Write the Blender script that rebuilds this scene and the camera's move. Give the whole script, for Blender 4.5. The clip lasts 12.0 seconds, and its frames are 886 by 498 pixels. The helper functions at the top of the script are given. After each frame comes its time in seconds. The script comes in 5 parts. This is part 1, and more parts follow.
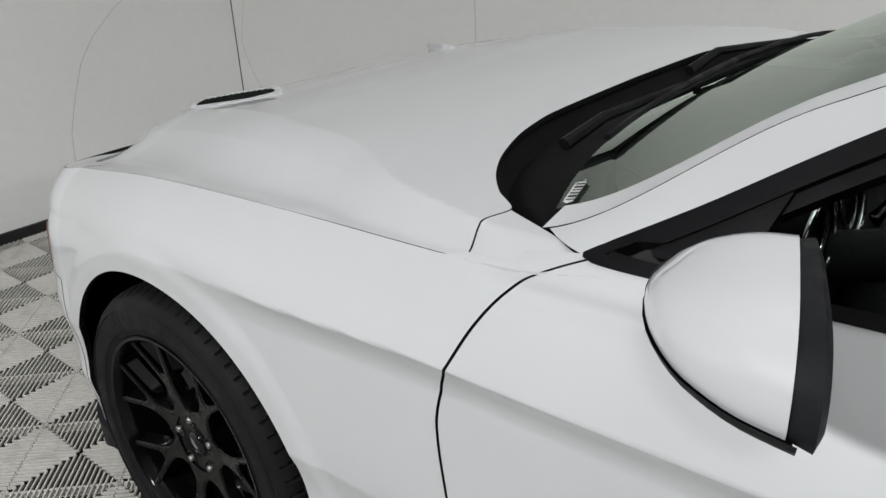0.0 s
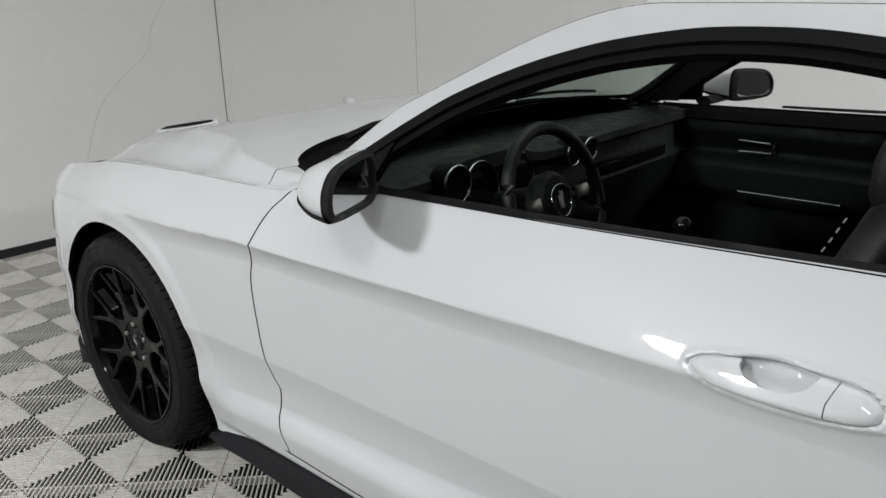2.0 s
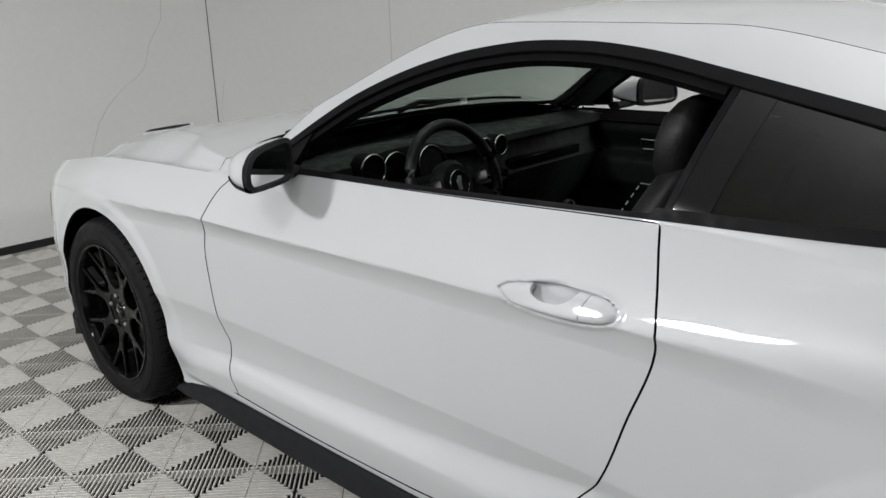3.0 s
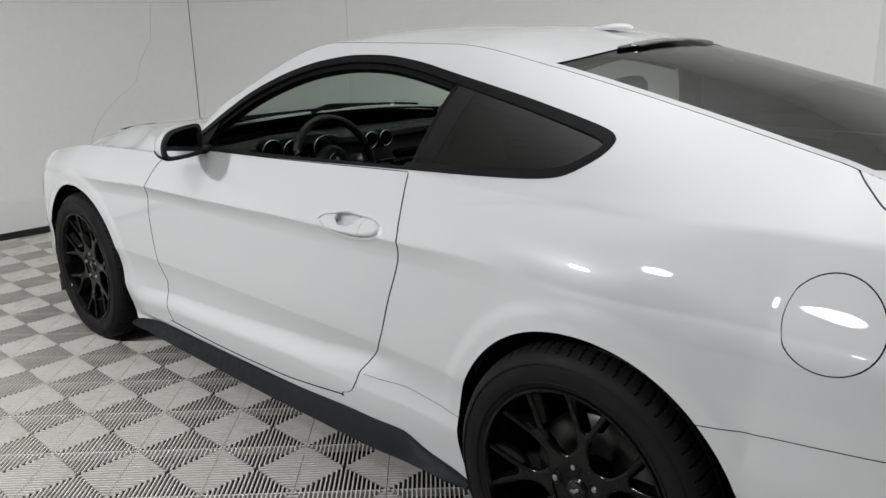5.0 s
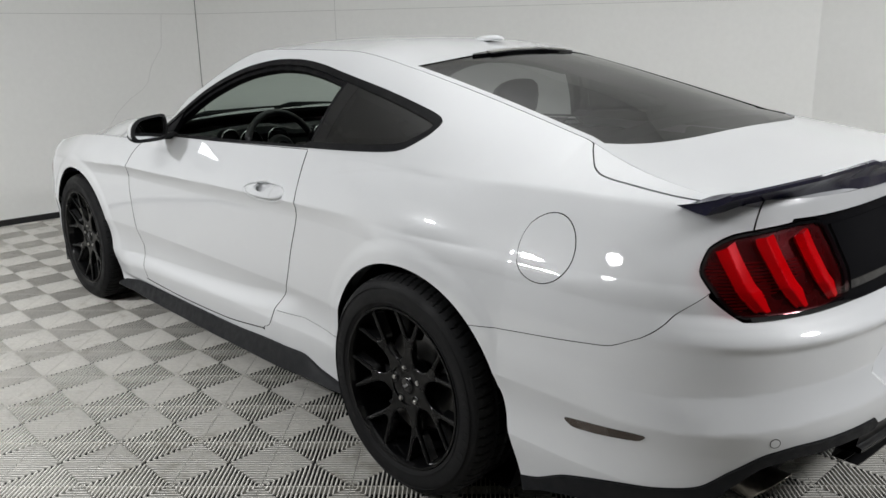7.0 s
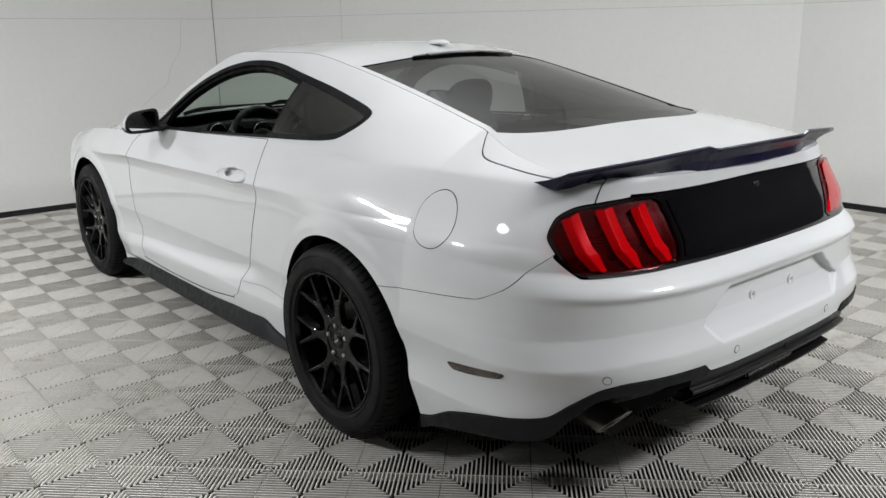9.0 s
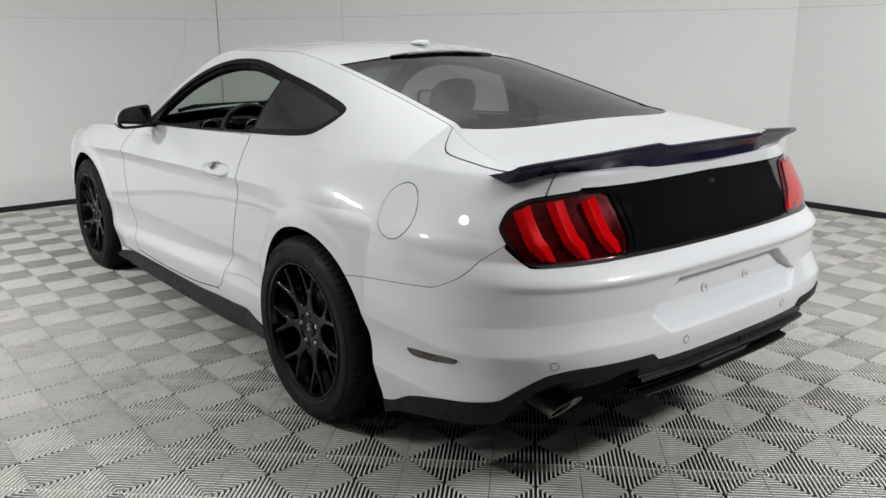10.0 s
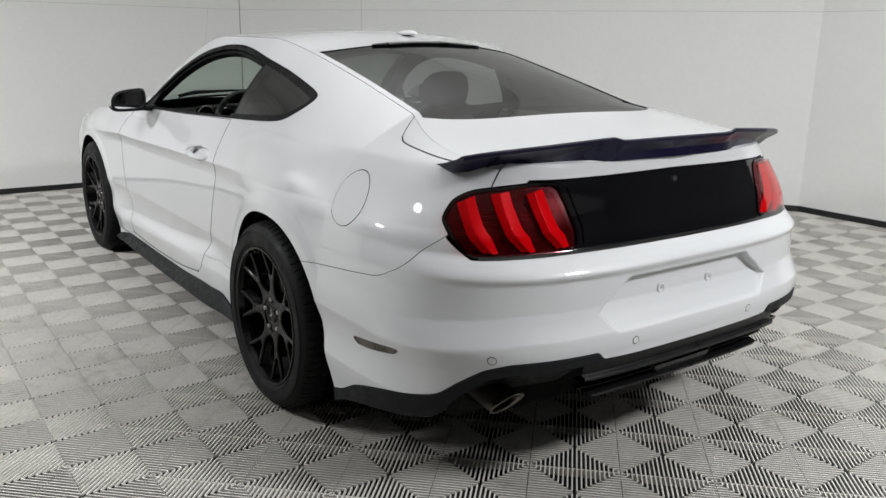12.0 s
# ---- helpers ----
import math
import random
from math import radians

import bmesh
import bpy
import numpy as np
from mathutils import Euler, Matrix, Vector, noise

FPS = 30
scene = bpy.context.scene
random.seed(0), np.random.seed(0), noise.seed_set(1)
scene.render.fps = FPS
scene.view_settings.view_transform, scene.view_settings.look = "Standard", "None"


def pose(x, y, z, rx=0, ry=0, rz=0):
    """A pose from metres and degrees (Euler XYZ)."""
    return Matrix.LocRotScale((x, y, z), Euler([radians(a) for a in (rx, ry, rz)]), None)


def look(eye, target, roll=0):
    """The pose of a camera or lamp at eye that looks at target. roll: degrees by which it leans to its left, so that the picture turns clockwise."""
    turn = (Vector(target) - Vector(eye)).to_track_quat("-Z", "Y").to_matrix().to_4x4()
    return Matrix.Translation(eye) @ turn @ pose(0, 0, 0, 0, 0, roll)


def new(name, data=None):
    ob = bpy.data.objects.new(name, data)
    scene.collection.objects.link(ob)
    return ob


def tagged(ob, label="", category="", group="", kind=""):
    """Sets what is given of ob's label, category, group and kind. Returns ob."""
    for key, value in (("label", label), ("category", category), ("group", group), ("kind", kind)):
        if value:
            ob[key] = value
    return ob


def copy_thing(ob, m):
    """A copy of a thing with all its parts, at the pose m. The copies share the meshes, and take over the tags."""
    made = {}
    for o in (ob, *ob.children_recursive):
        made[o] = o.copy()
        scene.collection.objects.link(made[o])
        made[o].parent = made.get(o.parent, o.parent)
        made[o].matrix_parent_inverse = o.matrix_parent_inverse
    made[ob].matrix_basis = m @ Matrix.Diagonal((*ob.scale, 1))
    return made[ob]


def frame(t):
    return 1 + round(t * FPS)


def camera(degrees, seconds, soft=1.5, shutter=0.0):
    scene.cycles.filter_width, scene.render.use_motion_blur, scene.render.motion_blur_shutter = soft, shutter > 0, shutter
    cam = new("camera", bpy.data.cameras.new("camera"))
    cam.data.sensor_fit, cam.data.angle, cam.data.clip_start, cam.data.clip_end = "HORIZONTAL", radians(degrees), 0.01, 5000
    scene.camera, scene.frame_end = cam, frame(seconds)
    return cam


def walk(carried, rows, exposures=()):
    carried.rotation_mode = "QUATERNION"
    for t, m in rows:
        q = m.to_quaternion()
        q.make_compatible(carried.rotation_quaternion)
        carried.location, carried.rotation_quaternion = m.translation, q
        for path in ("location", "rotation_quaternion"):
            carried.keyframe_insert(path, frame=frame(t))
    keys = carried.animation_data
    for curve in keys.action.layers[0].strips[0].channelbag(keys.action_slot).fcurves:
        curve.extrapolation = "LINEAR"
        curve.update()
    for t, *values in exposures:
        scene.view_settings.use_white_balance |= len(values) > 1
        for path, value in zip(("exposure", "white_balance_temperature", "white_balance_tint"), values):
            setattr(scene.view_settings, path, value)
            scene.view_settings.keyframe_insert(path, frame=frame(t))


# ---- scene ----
cam = camera(57.87, 12.0)
PATH = [
    (0, (0.0845, 1.5201, 1.3458), (1.2877, 0.1473, 0.5287), -2.69),
    (0.5, (-0.1319, 1.6116, 1.3555), (1.0953, 0.2289, 0.5927), -2.00),
    (1, (-0.3676, 1.7024, 1.3552), (0.8843, 0.3132, 0.6461), -1.62),
    (1.5, (-0.6240, 1.7960, 1.3640), (0.6446, 0.4003, 0.6987), -1.49),
    (2, (-0.8761, 1.8786, 1.3628), (0.4108, 0.4818, 0.7362), -1.43),
    (2.5, (-1.1273, 1.9577, 1.3622), (0.1775, 0.5650, 0.7638), -1.44),
    (3, (-1.3654, 2.0085, 1.3697), (-0.0457, 0.6252, 0.7823), -1.70),
    (5, (-2.2978, 2.2323, 1.3678), (-0.9383, 0.8668, 0.8319), -1.45),
    (5.5, (-2.5244, 2.2458, 1.3733), (-1.1496, 0.8913, 0.8485), -1.27),
    (6, (-2.7201, 2.2705, 1.3728), (-1.3279, 0.9321, 0.8530), -1.22),
    (6.5, (-2.9235, 2.2923, 1.3678), (-1.5122, 0.9727, 0.8511), -1.23),
    (7, (-3.1002, 2.3154, 1.3610), (-1.6742, 1.0100, 0.8485), -1.15),
    (9, (-3.6504, 2.2797, 1.3572), (-2.1558, 1.0496, 0.8540), -1.08),
    (9.5, (-3.7448, 2.2430, 1.3550), (-2.2383, 1.0263, 0.8550), -0.93),
    (10, (-3.8279, 2.2183, 1.3414), (-2.3096, 1.0143, 0.8462), -0.64),
    (10.5, (-3.8818, 2.1647, 1.3299), (-2.3489, 0.9792, 0.8351), -0.25),
    (11, (-3.9393, 2.0980, 1.3182), (-2.3907, 0.9321, 0.8255), 0.20),
    (11.5, (-3.9665, 2.0415, 1.3133), (-2.4029, 0.8970, 0.8181), 0.56),
    (12, (-3.9713, 1.9920, 1.3072), (-2.3949, 0.8659, 0.8104), 0.90),
]
walk(cam, [(t, look(eye, target, roll)) for t, eye, target, roll in PATH], [(0, -0.10, 6500, 10), (2, -0.10, 6500, 10), (5, -0.03, 6500, 10), (8, 0.05, 6500, 10), (12, 0.08, 6500, 10)])

# ---- world, lamps ----
world = bpy.data.worlds.new("world")
scene.world = world
world.use_nodes = True
world.node_tree.nodes["Background"].inputs[0].default_value = (0.9, 0.95, 1.0, 1)
world.node_tree.nodes["Background"].inputs[1].default_value = 0.05


def lamp(name, x, y, z, sx, sy, power, colour=(0.97, 0.985, 1.0), shape="ELLIPSE"):
    data = bpy.data.lights.new(name, "AREA")
    data.shape, data.size, data.size_y, data.energy, data.color = shape, sx, sy, power, colour
    ob = new(name, data)
    ob.location = (x, y, z)
    return ob


# round lamps along the booth, and an added fill that washes the white ceiling
# the third is added fill to brighten the far walls
for x, y, z, size, power in ((0.95, 4.00, 2.60, 0.50, 165), (-0.95, 3.30, 3.1, 0.50, 26), (-2.20, -2.50, 3.1, 0.60, 22), (-5.10, -1.30, 3.25, 0.80, 190)):
    lamp("booth_light", x, y, z, size, size, power)
# unseen bounce fill with no fixture: faces up to lift roof and walls
lamp("ceiling_bounce_fill", -1.10, -0.30, 2.2, 3.6, 1.8, 85).rotation_euler = (math.pi, 0, 0)

# ---- materials ----
def material(name, colour, rough=0.5, metal=0.0, coat=0.0, bump=0.0, scale=60.0, vary=0.06, spec=0.5):
    """A surface with fine grain and broad unevenness in colour and roughness."""
    m = bpy.data.materials.new(name)
    m.use_nodes = True
    nt = m.node_tree
    b = nt.nodes["Principled BSDF"]
    b.inputs["Roughness"].default_value, b.inputs["Metallic"].default_value = rough, metal
    b.inputs["Coat Weight"].default_value, b.inputs["Coat Roughness"].default_value = coat, 0.06
    b.inputs["Specular IOR Level"].default_value = spec
    tc = nt.nodes.new("ShaderNodeTexCoord")
    fine, broad = nt.nodes.new("ShaderNodeTexNoise"), nt.nodes.new("ShaderNodeTexNoise")
    fine.inputs["Scale"].default_value, fine.inputs["Detail"].default_value = scale, 4
    broad.inputs["Scale"].default_value, broad.inputs["Detail"].default_value = scale * 0.06, 3
    for n in (fine, broad):
        nt.links.new(tc.outputs["Object"], n.inputs["Vector"])
    add = nt.nodes.new("ShaderNodeMath")
    add.operation = "ADD"
    nt.links.new(fine.outputs["Fac"], add.inputs[0])
    nt.links.new(broad.outputs["Fac"], add.inputs[1])
    ramp = nt.nodes.new("ShaderNodeMapRange")
    ramp.inputs["From Min"].default_value, ramp.inputs["From Max"].default_value = 0.6, 1.4
    ramp.inputs["To Min"].default_value, ramp.inputs["To Max"].default_value = 1 - vary, 1 + vary
    nt.links.new(add.outputs[0], ramp.inputs["Value"])
    mul = nt.nodes.new("ShaderNodeVectorMath")
    mul.operation = "SCALE"
    mul.inputs[0].default_value = colour[:3]
    nt.links.new(ramp.outputs["Result"], mul.inputs["Scale"])
    nt.links.new(mul.outputs["Vector"], b.inputs["Base Color"])
    rr = nt.nodes.new("ShaderNodeMapRange")
    rr.inputs["From Min"].default_value, rr.inputs["From Max"].default_value = 0.3, 0.7
    rr.inputs["To Min"].default_value, rr.inputs["To Max"].default_value = max(rough - 0.25 * rough, 0), min(rough + 0.25 * rough, 1)
    nt.links.new(broad.outputs["Fac"], rr.inputs["Value"])
    nt.links.new(rr.outputs["Result"], b.inputs["Roughness"])
    if bump:
        bp = nt.nodes.new("ShaderNodeBump")
        bp.inputs["Strength"].default_value, bp.inputs["Distance"].default_value = bump, 0.002
        nt.links.new(fine.outputs["Fac"], bp.inputs["Height"])
        nt.links.new(bp.outputs["Normal"], b.inputs["Normal"])
    return m


def glass(name, colour, rough=0.0, clear=0.5, gloss=0.07, sheen=(0.8, 0.8, 0.8)):
    """Thin tinted glass: a see-through sheet with a mirror gloss."""
    m = bpy.data.materials.new(name)
    m.use_nodes = True
    nt = m.node_tree
    nt.nodes.remove(nt.nodes["Principled BSDF"])
    tr, gl = nt.nodes.new("ShaderNodeBsdfTransparent"), nt.nodes.new("ShaderNodeBsdfGlossy")
    tr.inputs["Color"].default_value = (*[c * clear for c in colour], 1)
    gl.inputs["Roughness"].default_value, gl.inputs["Color"].default_value = rough, (*sheen, 1)
    mix, lw = nt.nodes.new("ShaderNodeMixShader"), nt.nodes.new("ShaderNodeLayerWeight")
    lw.inputs["Blend"].default_value = 0.5
    pw, ma = nt.nodes.new("ShaderNodeMath"), nt.nodes.new("ShaderNodeMath")
    pw.operation, pw.inputs[1].default_value = "POWER", 4.0
    ma.operation, ma.inputs[1].default_value, ma.inputs[2].default_value = "MULTIPLY_ADD", 0.9, gloss
    nt.links.new(lw.outputs["Facing"], pw.inputs[0])
    nt.links.new(pw.outputs[0], ma.inputs[0])
    nt.links.new(ma.outputs[0], mix.inputs["Fac"])
    nt.links.new(tr.outputs["BSDF"], mix.inputs[1])
    nt.links.new(gl.outputs["BSDF"], mix.inputs[2])
    nt.links.new(mix.outputs["Shader"], nt.nodes["Material Output"].inputs["Surface"])
    return m


PAINT = material("white_paint", (0.66, 0.67, 0.685), 0.42, coat=1.0, scale=12, vary=0.006)
PAINT.node_tree.nodes["Principled BSDF"].inputs["Coat Roughness"].default_value = 0.03
# black of seals and joints; on panel edge folds it stands for shade
GAP = material("seal_and_shade_black", (0.008, 0.008, 0.008), 0.7, spec=0.1)
LINER = material("black_liner", (0.006, 0.006, 0.006), 0.9, vary=0.2, spec=0.1)
TRIM = material("satin_black_trim", (0.007, 0.007, 0.008), 0.5, bump=0.15, scale=300, spec=0.10)
PLASTIC = material("grained_black_plastic", (0.013, 0.0135, 0.015), 0.55, bump=0.25, scale=500, vary=0.1, spec=0.15)
GLOSS = material("gloss_black", (0.005, 0.005, 0.006), 0.06, vary=0.02)
WHEEL = material("black_wheel_paint", (0.0025, 0.0025, 0.0028), 0.30, coat=0.45, vary=0.05, spec=0.05)
RUBBER = material("tyre_rubber", (0.011, 0.011, 0.0115), 0.60, bump=0.2, scale=250, vary=0.15, spec=0.14)
NUT = material("dull_nut_steel", (0.42, 0.41, 0.40), 0.3, metal=1.0, vary=0.1, scale=150)
STEEL = material("brushed_steel", (0.36, 0.35, 0.335), 0.32, metal=1.0, vary=0.08, scale=150)
DISC = material("dull_disc_steel", (0.09, 0.088, 0.085), 0.5, metal=0.9, vary=0.1, scale=150)
CHROME = material("chrome", (0.75, 0.75, 0.76), 0.08, metal=1.0, vary=0.02)
LEATHER = material("black_leather", (0.014, 0.014, 0.015), 0.45, bump=0.5, scale=350, vary=0.12)
DASH = material("dash_plastic", (0.011, 0.0125, 0.0125), 0.55, bump=0.4, scale=500, vary=0.1, spec=0.3)
HEADLINER = material("dark_headliner_cloth", (0.035, 0.035, 0.036), 0.9, bump=0.3, scale=600)
THREAD = material("grey_thread", (0.35, 0.35, 0.36), 0.8)
CALIPER = material("caliper_metal", (0.11, 0.105, 0.10), 0.5, metal=0.6)
RED = material("red_lamp_plastic", (0.62, 0.002, 0.014), 0.30, spec=0.10, vary=0.05, scale=200)
FIN = material("dark_red_fin", (0.09, 0.002, 0.005), 0.35, spec=0.15, vary=0.05, scale=200)
DIFFUSER = material("black_diffuser_plastic", (0.005, 0.005, 0.0055), 0.34, vary=0.1, scale=200, spec=0.3)
EXHAUST = material("sooty_steel", (0.24, 0.22, 0.19), 0.28, metal=1.0, vary=0.25, scale=90)
DARKRED = material("dark_red_lens", (0.04, 0.001, 0.002), 0.25, coat=0.1, vary=0.1, scale=200)
SPOILER = material("blue_black_gloss", (0.008, 0.007, 0.026), 0.24, vary=0.15, scale=80, spec=0.2)
FOG = material("smoked_clear_lens", (0.012, 0.013, 0.012), 0.2, coat=0.15, scale=300, vary=0.2)
REFLECTOR = material("smoked_reflector", (0.045, 0.030, 0.022), 0.2, coat=0.6, scale=300, vary=0.2)
WALL = material("white_wall_panel", (0.83, 0.83, 0.81), 0.75, bump=0.06, scale=25, vary=0.025)
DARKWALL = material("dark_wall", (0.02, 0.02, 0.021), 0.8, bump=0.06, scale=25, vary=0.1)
CEIL = material("white_ceiling", (0.86, 0.86, 0.85), 0.9, vary=0.03)
BASE = material("black_base_strip", (0.012, 0.012, 0.013), 0.5)
TILE = material("grey_tile_plastic", (0.68, 0.66, 0.615), 0.42, bump=0.25, scale=70, vary=0.14, spec=0.30)


def stained(m, colour, scale, low, high):
    """Tracked dirt in patches over a floor, laid out in the room's own space."""
    nt = m.node_tree
    b = nt.nodes["Principled BSDF"]
    clean = b.inputs["Base Color"].links[0].from_socket
    geo, n1, n2 = nt.nodes.new("ShaderNodeNewGeometry"), nt.nodes.new("ShaderNodeTexNoise"), nt.nodes.new("ShaderNodeTexNoise")
    for n, k, d in ((n1, scale, 5), (n2, scale * 9, 3)):
        n.inputs["Scale"].default_value, n.inputs["Detail"].default_value = k, d
        nt.links.new(geo.outputs["Position"], n.inputs["Vector"])
    mul, mr, mix = nt.nodes.new("ShaderNodeMath"), nt.nodes.new("ShaderNodeMapRange"), nt.nodes.new("ShaderNodeMix")
    mul.operation = "MULTIPLY"
    nt.links.new(n1.outputs["Fac"], mul.inputs[0])
    nt.links.new(n2.outputs["Fac"], mul.inputs[1])
    mr.inputs["From Min"].default_value, mr.inputs["From Max"].default_value, mr.inputs["To Max"].default_value = low, high, 0.45
    nt.links.new(mul.outputs[0], mr.inputs["Value"])
    mix.data_type = "RGBA"
    colours = [i for i in mix.inputs if i.type == "RGBA"]
    colours[1].default_value = (*colour, 1)
    nt.links.new(mr.outputs["Result"], mix.inputs["Factor"])
    nt.links.new(clean, colours[0])
    nt.links.new([o for o in mix.outputs if o.type == "RGBA"][0], b.inputs["Base Color"])


stained(TILE, (0.36, 0.33, 0.27), 1.9, 0.29, 0.42)
# underlay kept near-black: the shade down in the tile slots is in its colour
SLAB = material("slot_shade_slab", (0.005, 0.005, 0.005), 0.9, scale=20, vary=0.25)
SEAM = material("panel_seam", (0.48, 0.48, 0.47), 0.8)
MARKER = material("amber_marker", (0.26, 0.17, 0.155), 0.2, coat=1.0)
STICKER = material("white_sticker", (0.7, 0.7, 0.7), 0.6)
WINDSCREEN = glass("windscreen_glass", (0.85, 0.97, 0.89), clear=0.82, gloss=0.20, sheen=(0.78, 0.86, 0.79))
TINT = glass("tinted_glass", (0.85, 0.9, 0.88), clear=0.26, gloss=0.04)
PRIVACY = glass("dark_quarter_glass", (0.8, 0.9, 0.95), clear=0.05, gloss=0.06)
LENS = glass("clear_red_lens", (1.0, 0.40, 0.44), clear=0.92, gloss=0.012)
MIRROR = material("mirror_glass", (0.85, 0.86, 0.87), 0.02, metal=1.0, vary=0.0)
EMBLEM = material("grey_emblem", (0.35, 0.35, 0.36), 0.35, metal=0.8)
# ---- body surfaces: x forward, y to the driver's side, z up ----
def pchip(xs, ys, x):
    """Monotone cubic through (xs, ys), vectorised; ends held flat."""
    xs, ys, x = np.asarray(xs, float), np.asarray(ys, float), np.asarray(x, float)
    h, d = np.diff(xs), np.diff(ys) / np.diff(xs)
    m = np.zeros(len(xs))
    m[0], m[-1] = d[0], d[-1]
    for i in range(1, len(xs) - 1):
        if d[i - 1] * d[i] > 0:
            w1, w2 = 2 * h[i] + h[i - 1], h[i] + 2 * h[i - 1]
            m[i] = (w1 + w2) / (w1 / d[i - 1] + w2 / d[i])
    k = np.clip(np.searchsorted(xs, x) - 1, 0, len(h) - 1)
    t = np.clip((x - xs[k]) / h[k], 0, 1)
    return (ys[k] * (1 + 2 * t) * (1 - t) ** 2 + h[k] * m[k] * t * (1 - t) ** 2
            + ys[k + 1] * t * t * (3 - 2 * t) + h[k] * m[k + 1] * t * t * (t - 1))


def smooth(a, b, x):
    t = np.clip((np.asarray(x, float) - a) / (b - a), 0, 1)
    return t * t * (3 - 2 * t)


XF, XR = 1.75, -1.75          # where the nose and the tail begin to close
STA = [-1.75, -1.36, -1.0, -0.7, -0.2, 0.3, 0.63, 1.0, 1.36, 1.75]
Y_SILL = [0.878, 0.872, 0.85, 0.845, 0.84, 0.84, 0.84, 0.85, 0.862, 0.850]
Y_LOW = [0.893, 0.900, 0.868, 0.858, 0.856, 0.856, 0.856, 0.872, 0.880, 0.868]
Y_MID = [0.892, 0.920, 0.876, 0.860, 0.860, 0.862, 0.867, 0.879, 0.885, 0.874]
Y_UND = [0.868, 0.905, 0.868, 0.854, 0.857, 0.861, 0.867, 0.876, 0.886, 0.868]
Y_CRE = [0.848, 0.893, 0.872, 0.866, 0.872, 0.882, 0.890, 0.892, 0.888, 0.852]
Z_BELT = [0.975, 0.975, 0.980, 0.985, 0.978, 0.968, 0.926, 0.913, 0.893, 0.838]
Y_BELT = [0.735, 0.790, 0.776, 0.756, 0.772, 0.783, 0.820, 0.818, 0.812, 0.785]
Z_TOP = [1.083, 1.180, 1.262, 1.318, 1.325, 1.138, 0.950, 0.940, 0.920, 0.860]
Y_TOP = [0.535, 0.520, 0.515, 0.545, 0.572, 0.680, 0.745, 0.770, 0.775, 0.760]
Z_CRE = [0.815, 0.820, 0.822, 0.818, 0.812, 0.805, 0.803, 0.785, 0.770, 0.745]


def side_y(x, z):
    """Half width of the body at x, z, from sill to roof rail."""
    x, z = np.broadcast_arrays(np.asarray(x, float), np.asarray(z, float))
    lv = [pchip(STA, c, x) for c in (Y_SILL, Y_LOW, Y_MID, Y_UND, Y_CRE, Y_BELT, Y_TOP)]
    zc, zb, zt = (pchip(STA, c, x) for c in (Z_CRE, Z_BELT, Z_TOP))
    ys = lv[0] + (lv[1] - lv[0]) * smooth(0.20, 0.345, z)
    k = np.clip((z - 0.345) / 0.215, 0, 1)
    y = np.where(z > 0.345, lv[1] + (lv[2] - lv[1]) * k * (2 - k) - 0.010 * np.sin(np.pi * np.clip(k * 1.4, 0, 1)), ys)
    k = np.clip((z - 0.56) / (zc - 0.055 - 0.56), 0, 1)
    y = np.where(z > 0.56, lv[2] + (lv[3] - lv[2]) * k * k, y)
    k = np.clip((z - zc + 0.055) / 0.055, 0, 1)
    y = np.where(z > zc - 0.055, lv[3] + (lv[4] - lv[3]) * (0.30 * k + 0.70 * k * k), y)
    k = np.clip((z - zc) / (zb - zc), 0, 1)
    sharp = 0.62 + 0.18 * smooth(-0.95, -0.45, x) * smooth(0.95, 0.45, x) - 0.55 * smooth(0.92, 1.25, x) - 0.40 * smooth(-0.90, -1.15, x) * smooth(-1.70, -1.45, x)
    y = np.where(z > zc, lv[4] + (lv[5] - lv[4]) * (sharp * k + (1 - sharp) * k * k), y)
    k = np.clip((z - zb) / np.maximum(zt - zb, 1e-3), 0, 1.3)
    lean = 0.85 - 0.30 * smooth(-0.35, -0.62, x) * smooth(-1.60, -1.25, x)
    y = np.where(z > zb, lv[5] + (lv[6] - lv[5]) * (lean * k + (1 - lean) * k * k), y)
    # scalloped crease along the foot of the door, and the short ridge under the quarter window
    zl = np.interp(x, [-0.75, -0.65, -0.39, -0.10, 0.25, 0.62, 0.87], [0.478, 0.464, 0.430, 0.408, 0.388, 0.372, 0.353])
    on = smooth(-0.80, -0.60, x) * smooth(0.98, 0.80, x)
    foot = np.where(z > zl, -0.007 * np.exp(-np.maximum(z - zl, 0) / 0.050), -0.007 + 0.019 * smooth(0.0, 0.075, zl - z) * smooth(0.20, 0.235, z) + 0.007 * smooth(0.21, 0.19, z))
    y = y + on * foot
    zr = np.interp(x, [-1.45, -1.30, -1.13, -0.95, -0.85], [0.979, 0.984, 0.975, 0.945, 0.925])
    y = y + 0.0035 * smooth(-0.88, -1.02, x) * smooth(-1.56, -1.36, x) * np.exp(-((z - zr) / np.where(z > zr, 0.020, 0.009)) ** 2)
    y = y - 0.0065 * smooth(0.20, 0.40, x) * smooth(0.66, 0.57, x) * np.exp(-((z - 0.910) / 0.014) ** 2)
    for wx, r in ((1.365, 0.40), (-1.375, 0.40)):
        d = np.hypot(x - wx, z - 0.325)
        y = y + 0.006 * (1 - smooth(r + 0.030, r + 0.075, d)) * smooth(0.25, 0.45, z)
    return y


